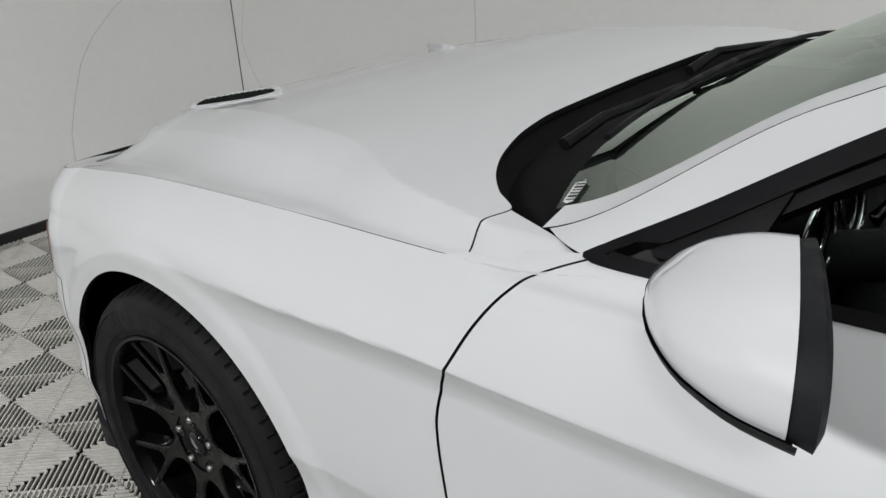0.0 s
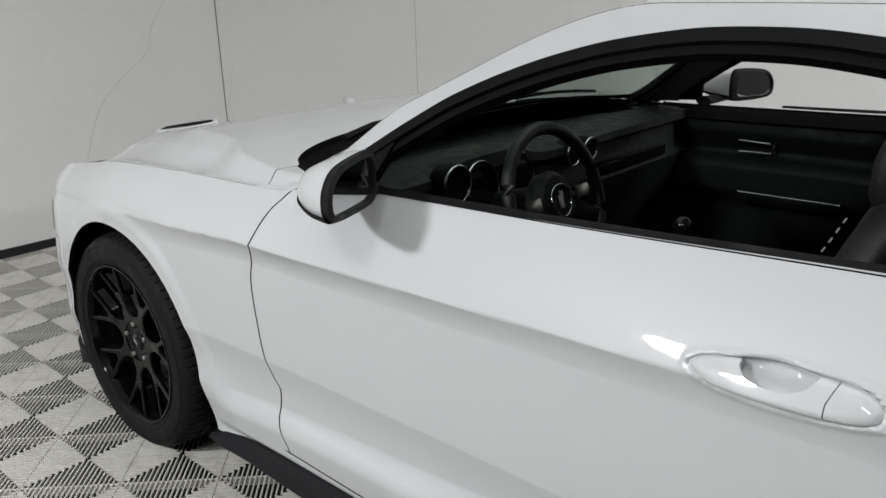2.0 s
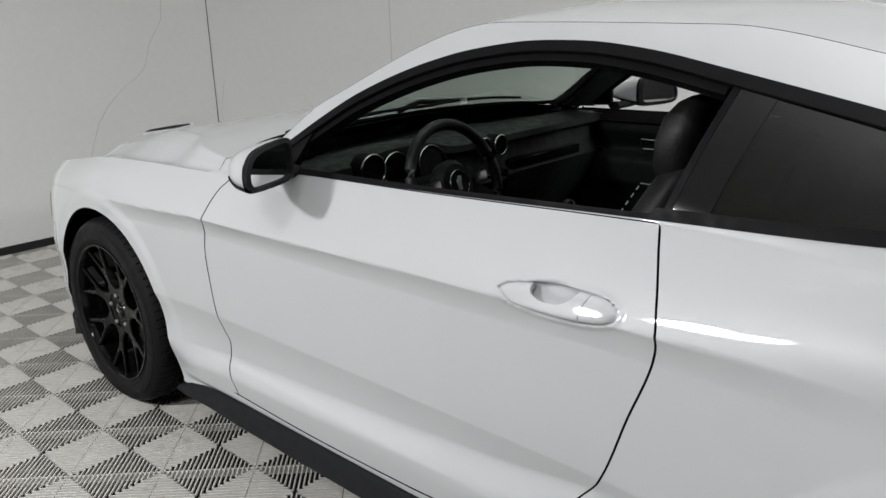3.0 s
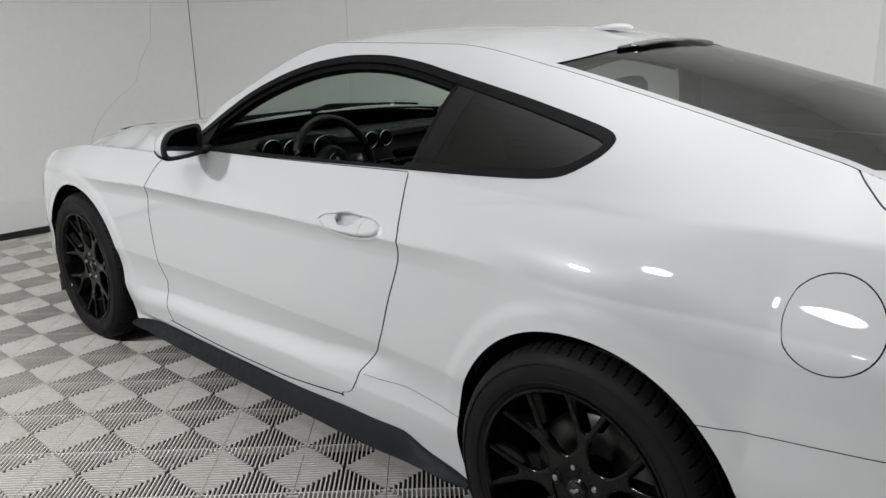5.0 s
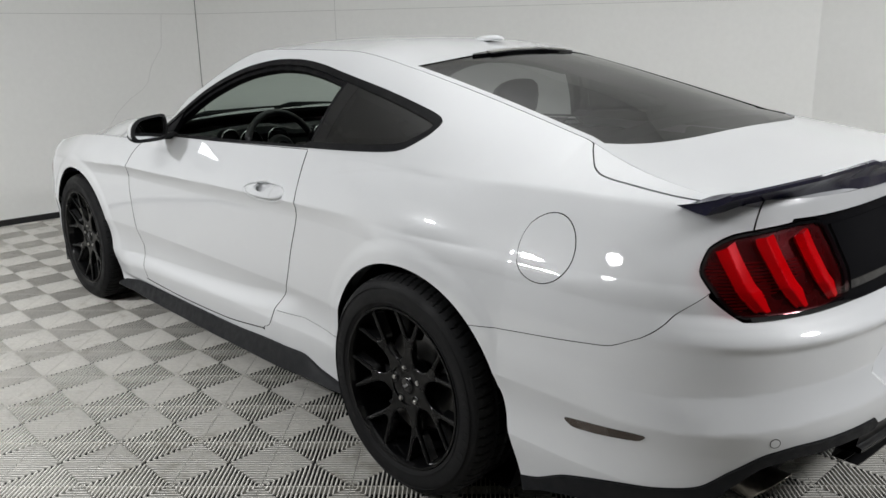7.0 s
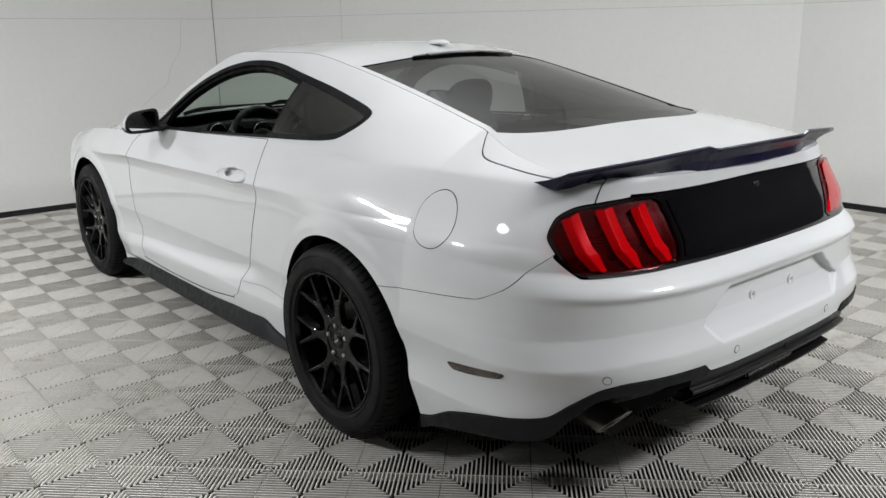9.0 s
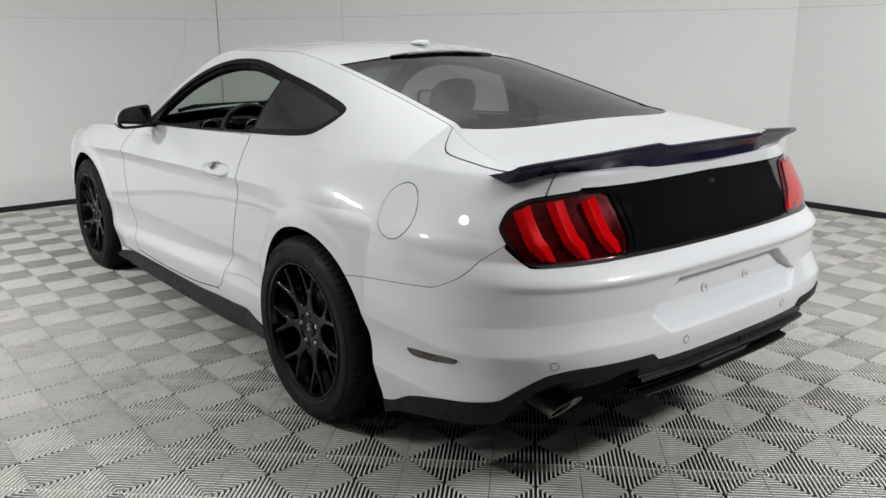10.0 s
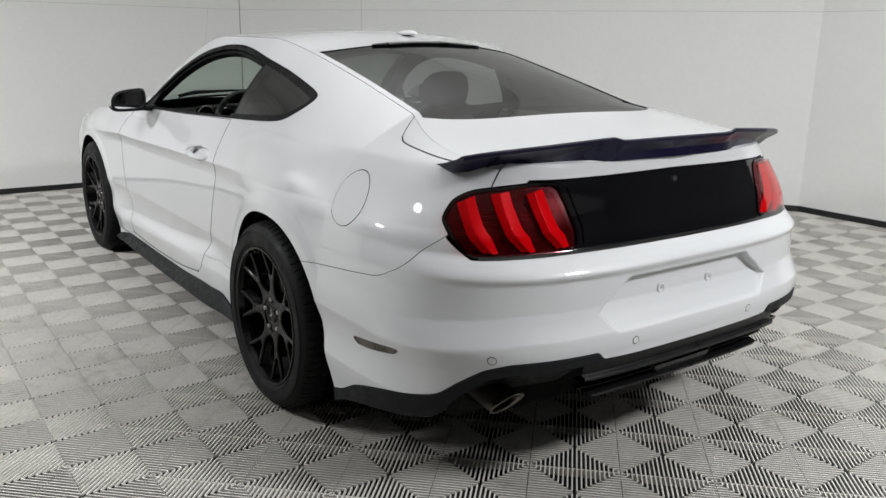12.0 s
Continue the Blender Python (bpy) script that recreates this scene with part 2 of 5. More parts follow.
Z_REAR = [0.16, 0.24, 0.34, 0.475, 0.575, 0.676, 0.698, 0.709, 0.733, 0.760, 0.80, 0.94, 1.0, 1.08]
X_REAR = [2.345, 2.43, 2.490, 2.510, 2.496, 2.494, 2.504, 2.498, 2.472, 2.442, 2.436, 2.392, 2.385, 2.36]
Z_NOSE = [0.14, 0.30, 0.50, 0.70, 0.80, 0.90]
X_NOSE = [2.14, 2.18, 2.18, 2.12, 2.08, 2.02]
_th = np.linspace(0, np.pi / 2, 400)


def _arc(a, b, p):
    px, py = a * np.sin(_th) ** (2 / p), b * np.cos(_th) ** (2 / p)
    s = np.concatenate([[0], np.cumsum(np.hypot(np.diff(px), np.diff(py)))])
    return s


P_REAR, P_NOSE = 3.6, 2.10
ARC_R, ARC_F = _arc(0.75, 0.87, P_REAR), _arc(0.53, 0.85, P_NOSE)
S_REAR, S_NOSE = XR - ARC_R[-1], XF + ARC_F[-1]     # centre lines of the tail and the nose


def shell(s, z, side=1):
    """The body's outer skin: s is x along the flank and runs on round the corners to both centre lines."""
    s, z = np.broadcast_arrays(np.asarray(s, float), np.asarray(z, float))
    xm = np.clip(s, XR, XF)
    x, y = xm.copy(), side_y(xm, z)
    for back in (True, False):
        arc, p = (ARC_R, P_REAR) if back else (ARC_F, P_NOSE)
        q = np.maximum(XR - s if back else s - XF, 0)
        th = np.interp(q, arc, _th)
        reach = pchip(Z_REAR, X_REAR, z) - 1.75 if back else pchip(Z_NOSE, X_NOSE, z) - 1.75
        on = q > 0
        x = np.where(on, (XR - reach * np.sin(th) ** (2 / p)) if back else (XF + reach * np.sin(th) ** (2 / p)), x)
        y = np.where(on, y * np.cos(th) ** (2 / p), y)
    # the swage that runs round the tail above the reflectors, and the recess for the plate
    q = np.maximum(XR - s, 0)
    zs = np.interp(q, [0.15, 0.45, 0.80], [0.482, 0.492, 0.518])
    k = 0.021 * smooth(0.16, 0.62, q) * np.interp(z - zs, [-0.2, -0.055, 0, 0.006, 0.08], [0.4, 0.68, 1, 1, 0]) + 0.003 * smooth(0.06, 0.22, q) * smooth(0.5, 0.28, q) * np.exp(-((z - 0.80) / 0.032) ** 2)
    th = np.interp(q, ARC_R, _th)
    x, y = x - k * np.sin(th), y + k * np.cos(th)
    inside = np.minimum.reduce([0.671 - z, z - 0.516, 0.7 * (0.395 - y - 1.35 * np.maximum(z - 0.578, 0) - 1.0 * np.maximum(0.578 - z, 0))])
    x = np.where(q > 0, x + 0.026 * smooth(0.0, 0.012, inside) * smooth(0.456, 0.636, z), x)
    return np.stack([x, side * y, z], -1)


X_EDG = [-2.42, -2.25, -2.05, -1.75]
Z_EDG = [0.985, 0.992, 1.022, 1.083]


def closing(x, z, back=True):
    """Half width where the tail or the nose closes in."""
    p, x0 = (P_REAR, XR) if back else (P_NOSE, XF)
    reach = pchip(Z_REAR, X_REAR, z) - 1.75 if back else pchip(Z_NOSE, X_NOSE, z) - 1.75
    k = np.clip(np.abs(x - x0) / reach, 0, 1)
    return side_y(np.full_like(z, x0), z) * (1 - k ** p) ** (1 / p)


def top_edge(x):
    x = np.asarray(x, float)
    ze = pchip(X_EDG, Z_EDG, x)
    y = np.where(x < XR, closing(x, ze), pchip(STA, Y_TOP, x))
    z = np.where(x < XR, ze, pchip(STA, Z_TOP, x))
    return np.maximum(y, 0.02), z


X_CEN = [-2.42, -2.30, -2.05, -1.92, -1.40, -1.02, -0.60, -0.30, -0.02, 0.30, 0.72, 0.86]
Z_CEN = [1.000, 1.014, 1.055, 1.082, 1.225, 1.312, 1.362, 1.368, 1.335, 1.190, 0.985, 0.93]


def top(x, q):
    """Windscreen, roof, rear glass and boot lid: q runs from 0 at the centre to 1 at the edge."""
    x, q = np.broadcast_arrays(np.asarray(x, float), np.asarray(q, float))
    ye, ze = top_edge(x)
    zc = np.maximum(pchip(X_CEN, Z_CEN, x), ze)
    z = ze + (zc - ze) * (1 - np.abs(q) ** 2.2)
    return np.stack([x, q * ye, z], -1)


def hood_edge(x):
    x = np.asarray(x, float)
    ze = np.where(x > XF, 0.838 - 0.16 * np.clip(x - XF, 0, 1) - 0.30 * np.clip(x - XF, 0, 1) ** 2, pchip(STA, Z_BELT, x))
    y = np.where(x > XF, closing(x, ze, False), pchip(STA, Y_BELT, x))
    return np.maximum(y, 0.02), ze


def hood(x, q):
    """The hood, with a valley beside the fender and a ridge that runs from the vents to the cowl's corners."""
    x, q = np.broadcast_arrays(np.asarray(x, float), np.asarray(q, float))
    ye, ze = hood_edge(x)
    a = np.abs(q)
    qr = pchip([0.66, 0.85, 1.03, 1.2, 1.6, 2.2], [0.94, 0.90, 0.79, 0.74, 0.62, 0.55], x)
    zr = np.maximum(pchip([0.66, 1.0, 1.3, 1.6, 1.9, 2.25], [0.955, 0.974, 0.961, 0.920, 0.862, 0.745], x), ze + 0.004)
    zr = ze + (zr - ze) * smooth(2.11, 1.90, x)
    t = np.clip((1 - a) / (1 - qr), 0, 1)
    z = ze - 0.014 * smooth(0.84, 1.15, x) * np.sin(np.pi * np.clip(t * 1.45, 0, 1)) + (zr - ze) * (0.45 * np.clip((t - 0.25) / 0.75, 0, 1) ** 1.3 + 0.55 * smooth(0.35, 1.0, t))
    z = z + 0.003 * (1 - np.clip(a / qr, 0, 1) ** 2)
    return np.stack([x, q * ye, z], -1)

# ---- mesh helpers ----
def link(name, verts, faces, mat, parent=None, label="", normals=None, flat=False):
    me = bpy.data.meshes.new(name)
    me.from_pydata([tuple(v) for v in verts], [], [tuple(f) for f in faces])
    me.materials.append(mat)
    if not flat:
        me.shade_smooth()
    if normals is not None:
        me.normals_split_custom_set_from_vertices([tuple(n) for n in normals])
    ob = new(name, me)
    ob.parent = parent
    if label:
        ob["label"] = label
    return ob


def part(name, bm, mat, parent=None, label="", smooth_angle=40):
    """One mesh object from a bmesh, under a thing or a part."""
    bmesh.ops.recalc_face_normals(bm, faces=bm.faces[:])
    for e in bm.edges:
        if len(e.link_faces) == 2 and e.calc_face_angle(0) > radians(smooth_angle):
            e.smooth = False
    for f in bm.faces:
        f.smooth = True
    me = bpy.data.meshes.new(name)
    bm.to_mesh(me)
    bm.free()
    me.materials.append(mat)
    ob = new(name, me)
    ob.parent = parent
    if label:
        ob["label"] = label
    return ob


def thing(name, label, category, at=(0, 0, 0), group="", kind=""):
    ob = new(name)
    ob.location = at
    ob.empty_display_size = 0.1
    return tagged(ob, label, category, group, kind)


def clipped(us, vs, clips):
    """Cells of a grid, cut by each of clips(u, v) > 0. Gives the points and the polygons."""
    U, V = np.meshgrid(us, vs, indexing="ij")
    vals = [np.broadcast_to(np.asarray(c(U, V), float), U.shape) for c in clips]
    low = np.min(vals, axis=0) if vals else np.ones_like(U)
    pts, key, polys = [], {}, []

    def idx(p):
        k = (round(p[0], 5), round(p[1], 5))
        if k not in key:
            key[k] = len(pts)
            pts.append(k)
        return key[k]

    for i in range(len(us) - 1):
        for j in range(len(vs) - 1):
            ring = ((i, j), (i + 1, j), (i + 1, j + 1), (i, j + 1))
            lo = [low[c] for c in ring]
            if min(lo) > 0:
                polys.append([idx((U[c], V[c])) for c in ring])
                continue
            if max(max(v[c] for c in ring) for v in vals) <= 0 or any(max(v[c] for c in ring) <= 0 for v in vals):
                continue
            poly = [(U[c], V[c], [v[c] for v in vals]) for c in ring]
            for k in range(len(vals)):
                out = []
                for a, b in zip(poly, poly[1:] + poly[:1]):
                    if a[2][k] > 0:
                        out.append(a)
                    if (a[2][k] > 0) != (b[2][k] > 0):
                        t = a[2][k] / (a[2][k] - b[2][k])
                        out.append((a[0] + t * (b[0] - a[0]), a[1] + t * (b[1] - a[1]), [x + t * (y - x) for x, y in zip(a[2], b[2])]))
                poly = out
                if len(poly) < 3:
                    break
            if len(poly) >= 3:
                ids = []
                for p in poly:
                    q = idx(p)
                    if q not in ids:
                        ids.append(q)
                if len(ids) >= 3:
                    polys.append(ids)
    return np.array(pts).reshape(-1, 2), polys


def sheet(name, fmap, ur, vr, du, dv, clips, mat, parent=None, label="", flange=0.012, lift=0.0, flip=False, inner=None):
    """A skin laid on fmap(u, v), cut by clips, with its edges folded in by flange along the normal."""
    us = np.linspace(ur[0], ur[1], max(2, int(round(abs(ur[1] - ur[0]) / du)) + 1))
    vs = np.linspace(vr[0], vr[1], max(2, int(round(abs(vr[1] - vr[0]) / dv)) + 1))
    pts, polys = clipped(us, vs, clips)
    if not polys:
        return None
    u, v, e = pts[:, 0], pts[:, 1], 2e-3
    xyz = fmap(u, v)
    n = np.cross(fmap(u + e, v) - fmap(u - e, v), fmap(u, v + e) - fmap(u, v - e))
    n /= np.maximum(np.linalg.norm(n, axis=1), 1e-12)[:, None]
    if flip:
        n, polys = -n, [p[::-1] for p in polys]
    xyz = xyz + n * lift
    verts, norms = [*xyz], [*n]
    if flange:
        count = {}
        for p in polys:
            for a, b in zip(p, p[1:] + p[:1]):
                count[(a, b)] = count.get((a, b), 0) + 1
        edge = [(a, b) for a, b in count if (b, a) not in count]
        made = {}
        for a, b in edge:
            for k in (a, b):
                if k not in made:
                    made[k] = (len(verts), len(verts) + 1)
                    verts += [xyz[k], xyz[k] - n[k] * flange]
                    norms += [n[k], n[k]]
        for a, b in edge:
            d = xyz[b] - xyz[a]
            o = np.cross(d, n[a])
            o = o / max(np.linalg.norm(o), 1e-9)
            for k in (a, b):
                for w in made[k]:
                    norms[w] = o
            polys.append([made[b][0], made[a][0], made[a][1], made[b][1]])
    ob = link(name, verts, polys, mat, parent, label, norms)
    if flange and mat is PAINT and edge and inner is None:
        # the panel's folded edges, blackened to stand for the shade in the gaps
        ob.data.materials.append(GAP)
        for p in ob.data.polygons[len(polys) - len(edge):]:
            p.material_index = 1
    return ob


def poly_dist(poly):
    """Signed distance to a closed outline in the sheet's plane, positive inside."""
    P = np.asarray(poly, float)

    def f(u, v):
        u, v = np.broadcast_arrays(np.asarray(u, float), np.asarray(v, float))
        best, inside = np.full(u.shape, 1e9), np.zeros(u.shape, bool)
        for (x0, y0), (x1, y1) in zip(P, np.roll(P, -1, axis=0)):
            dx, dy = x1 - x0, y1 - y0
            t = np.clip(((u - x0) * dx + (v - y0) * dy) / max(dx * dx + dy * dy, 1e-12), 0, 1)
            best = np.minimum(best, np.hypot(u - x0 - t * dx, v - y0 - t * dy))
            with np.errstate(divide="ignore", invalid="ignore"):
                cross = ((y0 > v) != (y1 > v)) & (u < dx * (v - y0) / (dy if dy else 1e-12) + x0)
            inside ^= cross
        return np.where(inside, best, -best)
    return f


def rounded(poly, n=4, r=0.3):
    """Corner-cut (Chaikin) copy of a closed outline."""
    P = np.asarray(poly, float)
    for _ in range(n):
        Q = np.roll(P, -1, axis=0)
        P = np.stack([P * (1 - r) + Q * r, P * r + Q * (1 - r)], 1).reshape(-1, 2)
        r = 0.25
    return P


def box(bm, x0, x1, y0, y1, z0, z1, bevel=0.0, seg=2):
    m = Matrix.Translation(((x0 + x1) / 2, (y0 + y1) / 2, (z0 + z1) / 2)) @ Matrix.Diagonal((abs(x1 - x0), abs(y1 - y0), abs(z1 - z0), 1))
    vs = bmesh.ops.create_cube(bm, size=1, matrix=m)["verts"]
    if bevel:
        es = list({e for v in vs for e in v.link_edges})
        bmesh.ops.bevel(bm, geom=es, offset=bevel, segments=seg, profile=0.5, affect="EDGES")


def lathe(profile, n=48, axis="y", full=True):
    """Faces swept round an axis from (radius, along) pairs; closed if full."""
    verts, faces = [], []
    for k in range(n):
        a = 2 * math.pi * k / n
        for r, h in profile:
            c, s = r * math.cos(a), r * math.sin(a)
            verts.append((c, h, s) if axis == "y" else (c, s, h) if axis == "z" else (h, c, s))
    m = len(profile)
    for k in range(n):
        for j in range(m if full else m - 1):
            a, b = k * m + j, k * m + (j + 1) % m
            c, d = ((k + 1) % n) * m + (j + 1) % m, ((k + 1) % n) * m + j
            faces.append((a, b, c, d))
    return verts, faces


def bm_of(verts, faces):
    bm = bmesh.new()
    vs = [bm.verts.new(tuple(v)) for v in verts]
    for f in faces:
        try:
            bm.faces.new([vs[i] for i in f])
        except ValueError:
            pass
    return bm


def tube(bm, pts, radius, n=8, closed=False, flat=1.0):
    """A round bar along pts, added to bm."""
    P = [Vector(p) for p in pts]
    rings = []
    for i, p in enumerate(P):
        a = P[(i - 1) % len(P)] if closed or i else p
        b = P[(i + 1) % len(P)] if closed or i < len(P) - 1 else p
        d = (b - a).normalized()
        up = Vector((0, 0, 1)) if abs(d.z) < 0.9 else Vector((1, 0, 0))
        s = d.cross(up).normalized()
        t = s.cross(d)
        r = radius[i] if isinstance(radius, (list, tuple)) else radius
        rings.append([bm.verts.new(p + s * r * math.cos(2 * math.pi * k / n) + t * r * flat * math.sin(2 * math.pi * k / n)) for k in range(n)])
    for i in range(len(P) if closed else len(P) - 1):
        A, B = rings[i], rings[(i + 1) % len(P)]
        for k in range(n):
            bm.faces.new((A[k], A[(k + 1) % n], B[(k + 1) % n], B[k]))
    if not closed:
        bm.faces.new(rings[0][::-1])
        bm.faces.new(rings[-1])

# ---- the room ----
CORNERS = [(3.72, 5.6), (3.72, -1.05), (-0.35, -4.22), (-3.4, -4.22), (-7.6, -4.22), (-7.6, 5.6)]
CEIL_Z, THICK = 3.4, 0.12


def wall(name, a, b, label, mat):
    a, b = Vector((*a, 0)), Vector((*b, 0))
    d = (b - a).normalized()
    out = Vector((d.y, -d.x, 0)) * -1
    bm = bmesh.new()
    ring = [a, b, b + out * THICK + d * 0.1, a + out * THICK - d * 0.1]
    lo = [bm.verts.new(p + Vector((0, 0, -0.05))) for p in ring]
    hi = [bm.verts.new(p + Vector((0, 0, CEIL_Z))) for p in ring]
    bm.faces.new(lo)
    bm.faces.new(hi)
    for k in range(4):
        bm.faces.new((lo[k], lo[(k + 1) % 4], hi[(k + 1) % 4], hi[k]))
    ob = part(name, bm, mat)
    return tagged(ob, label, "wall", kind="structure")


def strip(bm, a, b, z0, z1, depth):
    a, b = Vector((*a, 0)), Vector((*b, 0))
    d = (b - a).normalized()
    inn = Vector((d.y, -d.x, 0)) * depth
    ring = [a, b, b + inn, a + inn]
    lo = [bm.verts.new(p + Vector((0, 0, z0))) for p in ring]
    hi = [bm.verts.new(p + Vector((0, 0, z1))) for p in ring]
    bm.faces.new(hi)
    bm.faces.new(lo)
    for k in range(4):
        bm.faces.new((lo[k], lo[(k + 1) % 4], hi[(k + 1) % 4], hi[k]))


WALLS = []
# the last three walls are unseen, near-black to darken the car's reflections
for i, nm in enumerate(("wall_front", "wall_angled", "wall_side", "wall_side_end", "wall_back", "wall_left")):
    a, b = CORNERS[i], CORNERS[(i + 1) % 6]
    w = wall(nm, a, b, "unseen near-black wall closing the open end of the booth" if i > 2 else "smooth white painted booth wall panel", DARKWALL if i > 2 else WALL)
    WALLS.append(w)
    bm = bmesh.new()
    strip(bm, a, b, -0.02, 0.045, 0.014)
    tagged(part("baseboard", bm, BASE), "low black base strip along the wall", "baseboard", kind="structure")
# joints between wall panels: one level joint and a few upright ones
for w, a, b, uprights in ((WALLS[0], CORNERS[0], CORNERS[1], []), (WALLS[1], CORNERS[1], CORNERS[2], [0.245]), (WALLS[2], CORNERS[2], CORNERS[3], [0.35])):
    bm = bmesh.new()
    strip(bm, a, b, 1.592, 1.5945, 0.0012)
    part("panel_joint", bm, SEAM, w)
    A, B = Vector(a), Vector(b)
    for k in uprights:
        p, d = A.lerp(B, k), (B - A).normalized() * 0.0015
        bm = bmesh.new()
        strip(bm, p - d, p + d, 0.05, CEIL_Z, 0.0012)
        part("panel_joint", bm, SEAM, w)
# dark open joint in the corner
bm = bmesh.new()
box(bm, 3.716, 3.722, -1.054, -1.050, 0.05, CEIL_Z)
part("corner_joint", bm, GAP, WALLS[0])

bm = bmesh.new()
vs = [bm.verts.new((x, y, CEIL_Z)) for x, y in CORNERS]
vt = [bm.verts.new((x, y, CEIL_Z + 0.1)) for x, y in CORNERS]
bm.faces.new(vs)
bm.faces.new(vt)
for k in range(6):
    bm.faces.new((vs[k], vs[(k + 1) % 6], vt[(k + 1) % 6], vt[k]))
tagged(part("ceiling", bm, CEIL), "plain white painted ceiling", "ceiling", kind="structure")

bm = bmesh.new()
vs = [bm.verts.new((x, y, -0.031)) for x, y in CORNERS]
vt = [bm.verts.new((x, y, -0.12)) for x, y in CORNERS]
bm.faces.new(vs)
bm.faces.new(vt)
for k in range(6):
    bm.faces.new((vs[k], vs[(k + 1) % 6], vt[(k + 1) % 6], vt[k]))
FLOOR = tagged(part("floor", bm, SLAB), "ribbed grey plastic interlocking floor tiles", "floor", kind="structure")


# fine cracks in the wall skin
def crack(name, pts, parent):
    bm = bmesh.new()
    tube(bm, pts, 0.0009, 5)
    return part(name, bm, SEAM, parent)


crack("wall_crack", [(3.719, y, z) for y, z in ((-0.74, 1.59), (-0.71, 1.32), (-0.60, 1.157), (-0.58, 1.09), (-0.56, 1.029), (-0.50, 0.97), (-0.406, 0.914), (-0.281, 0.807), (-0.20, 0.70), (-0.14, 0.56), (-0.085, 0.40), (-0.07, 0.25))], WALLS[0])
crack("wall_crack", [(3.66, -1.0955, 0.90), (3.695, -1.0685, 0.66), (3.677, -1.0825, 0.55), (3.657, -1.098, 0.47), (3.62, -1.127, 0.36), (3.56, -1.174, 0.20)], WALLS[1])

# ---- the car's body ----
CAR = thing("car", "white two-door fastback coupe with black wheels and a dark boot spoiler", "car")
G = 0.0025       # half of a panel gap

DOOR_F = ([0.20, 0.255, 0.355, 0.42, 0.45, 0.58, 0.69, 0.76, 0.803, 0.87, 0.92, 0.97],
          [0.60, 0.605, 0.640, 0.630, 0.645, 0.672, 0.682, 0.668, 0.646, 0.615, 0.575, 0.47])
DOOR_R = ([0.20, 0.299, 0.306, 0.322, 0.350, 0.387, 0.425, 0.49, 0.65, 0.765, 0.81, 0.87, 0.985],
          [-0.485, -0.490, -0.513, -0.538, -0.557, -0.572, -0.603, -0.655, -0.714, -0.754, -0.762, -0.748, -0.703])
DOOR_B = ([-0.56, -0.45, -0.13, 0.23, 0.66], [0.302, 0.285, 0.252, 0.245, 0.256])
WINDOW = rounded([(0.520, 0.953), (0.515, 0.957), (0.40, 1.024), (0.30, 1.090), (0.20, 1.150), (0.10, 1.194), (0.0, 1.230), (-0.12, 1.263), (-0.28, 1.287), (-0.45, 1.287),
                  (-0.60, 1.270), (-0.76, 1.238), (-0.92, 1.203), (-1.12, 1.160), (-1.300, 1.118), (-1.287, 1.075), (-1.215, 1.026), (-1.10, 1.012), (-0.70, 0.990), (-0.10, 0.970)], 3, 0.2)
BUMPER = ([-2.333, -2.320, -2.281, -2.212, -2.138, -2.111, -2.080, -2.025, -1.861, -1.641, -1.60], [0.809, 0.798, 0.772, 0.730, 0.690, 0.675, 0.664, 0.657, 0.638, 0.612, 0.606])
LAMP = rounded([(-2.299, 0.845), (-2.318, 0.895), (-2.371, 0.921), (-2.648, 0.948), (-2.755, 0.751), (-2.400, 0.747), (-2.359, 0.782)], 2, 0.14)
LOWER = ([-3.2, -2.787, -2.757, -2.521, -2.443, -2.363, -2.304, -2.237, -2.125, -1.987, -1.882, -1.79, -1.70],
         [0.442, 0.448, 0.472, 0.470, 0.457, 0.412, 0.367, 0.351, 0.332, 0.294, 0.241, 0.218, 0.20])
CRE_HOLE = (-1.866, 0.848, 0.100)      # fuel door: place along the flank, height, radius

window_in = poly_dist(WINDOW)
lamp_in = poly_dist(LAMP)


def arch(s, z, r=0.40):
    d = np.minimum(np.hypot(s - 1.365, z - 0.325), np.hypot(s + 1.375, z - 0.325)) - r
    # behind each wheel the lip leaves the circle and runs straight down
    for wx, fall in ((1.365, 0.14), (-1.375, 0.34)):
        edge = wx - (r - 0.40) - 0.372 - fall * (0.471 - z) - s
        d = np.where((z < 0.471) & (s < wx) & (s > wx - 0.7), edge, d)
    return d


def belt(s):
    return np.interp(s, [-0.72, -0.1, 0.47], [0.985, 0.967, 0.955])


def door_f(z):
    return pchip(*DOOR_F, z)


def door_r(z):
    return pchip(*DOOR_R, z)


def rocker_seam(s):
    """Height of the joint between the quarter panel and the sill behind the door."""
    return np.interp(s, [-1.0, -0.95, -0.76, -0.58, -0.56], [0.382, 0.386, 0.397, 0.386, 0.60])


def door_b(s):
    return pchip(*DOOR_B, s)


def fuel(s, z):
    return np.hypot(s - CRE_HOLE[0], (z - CRE_HOLE[1]) * 1.24) - CRE_HOLE[2]


def rear_edge(s):
    """Height of the boot's edge along the shell."""
    x = shell(s, np.full_like(np.asarray(s, float), 0.99))[..., 0]
    return np.where(np.asarray(s) < XR, pchip(X_EDG, Z_EDG, x), pchip(STA, Z_TOP, np.clip(s, XR, XF)))


LID_SIDE = ([-2.42, -2.229, -2.037, -1.973, -1.924, -1.885, -1.8465, -1.80, -1.775], [0.977, 0.988, 1.004, 1.009, 1.015, 1.026, 1.045, 1.070, 1.088])


def lid_side(s):
    """Height of the boot lid's side seam along the shell."""
    return np.where(np.asarray(s) < -1.775, np.minimum(pchip(*LID_SIDE, s), rear_edge(s)), rear_edge(s))


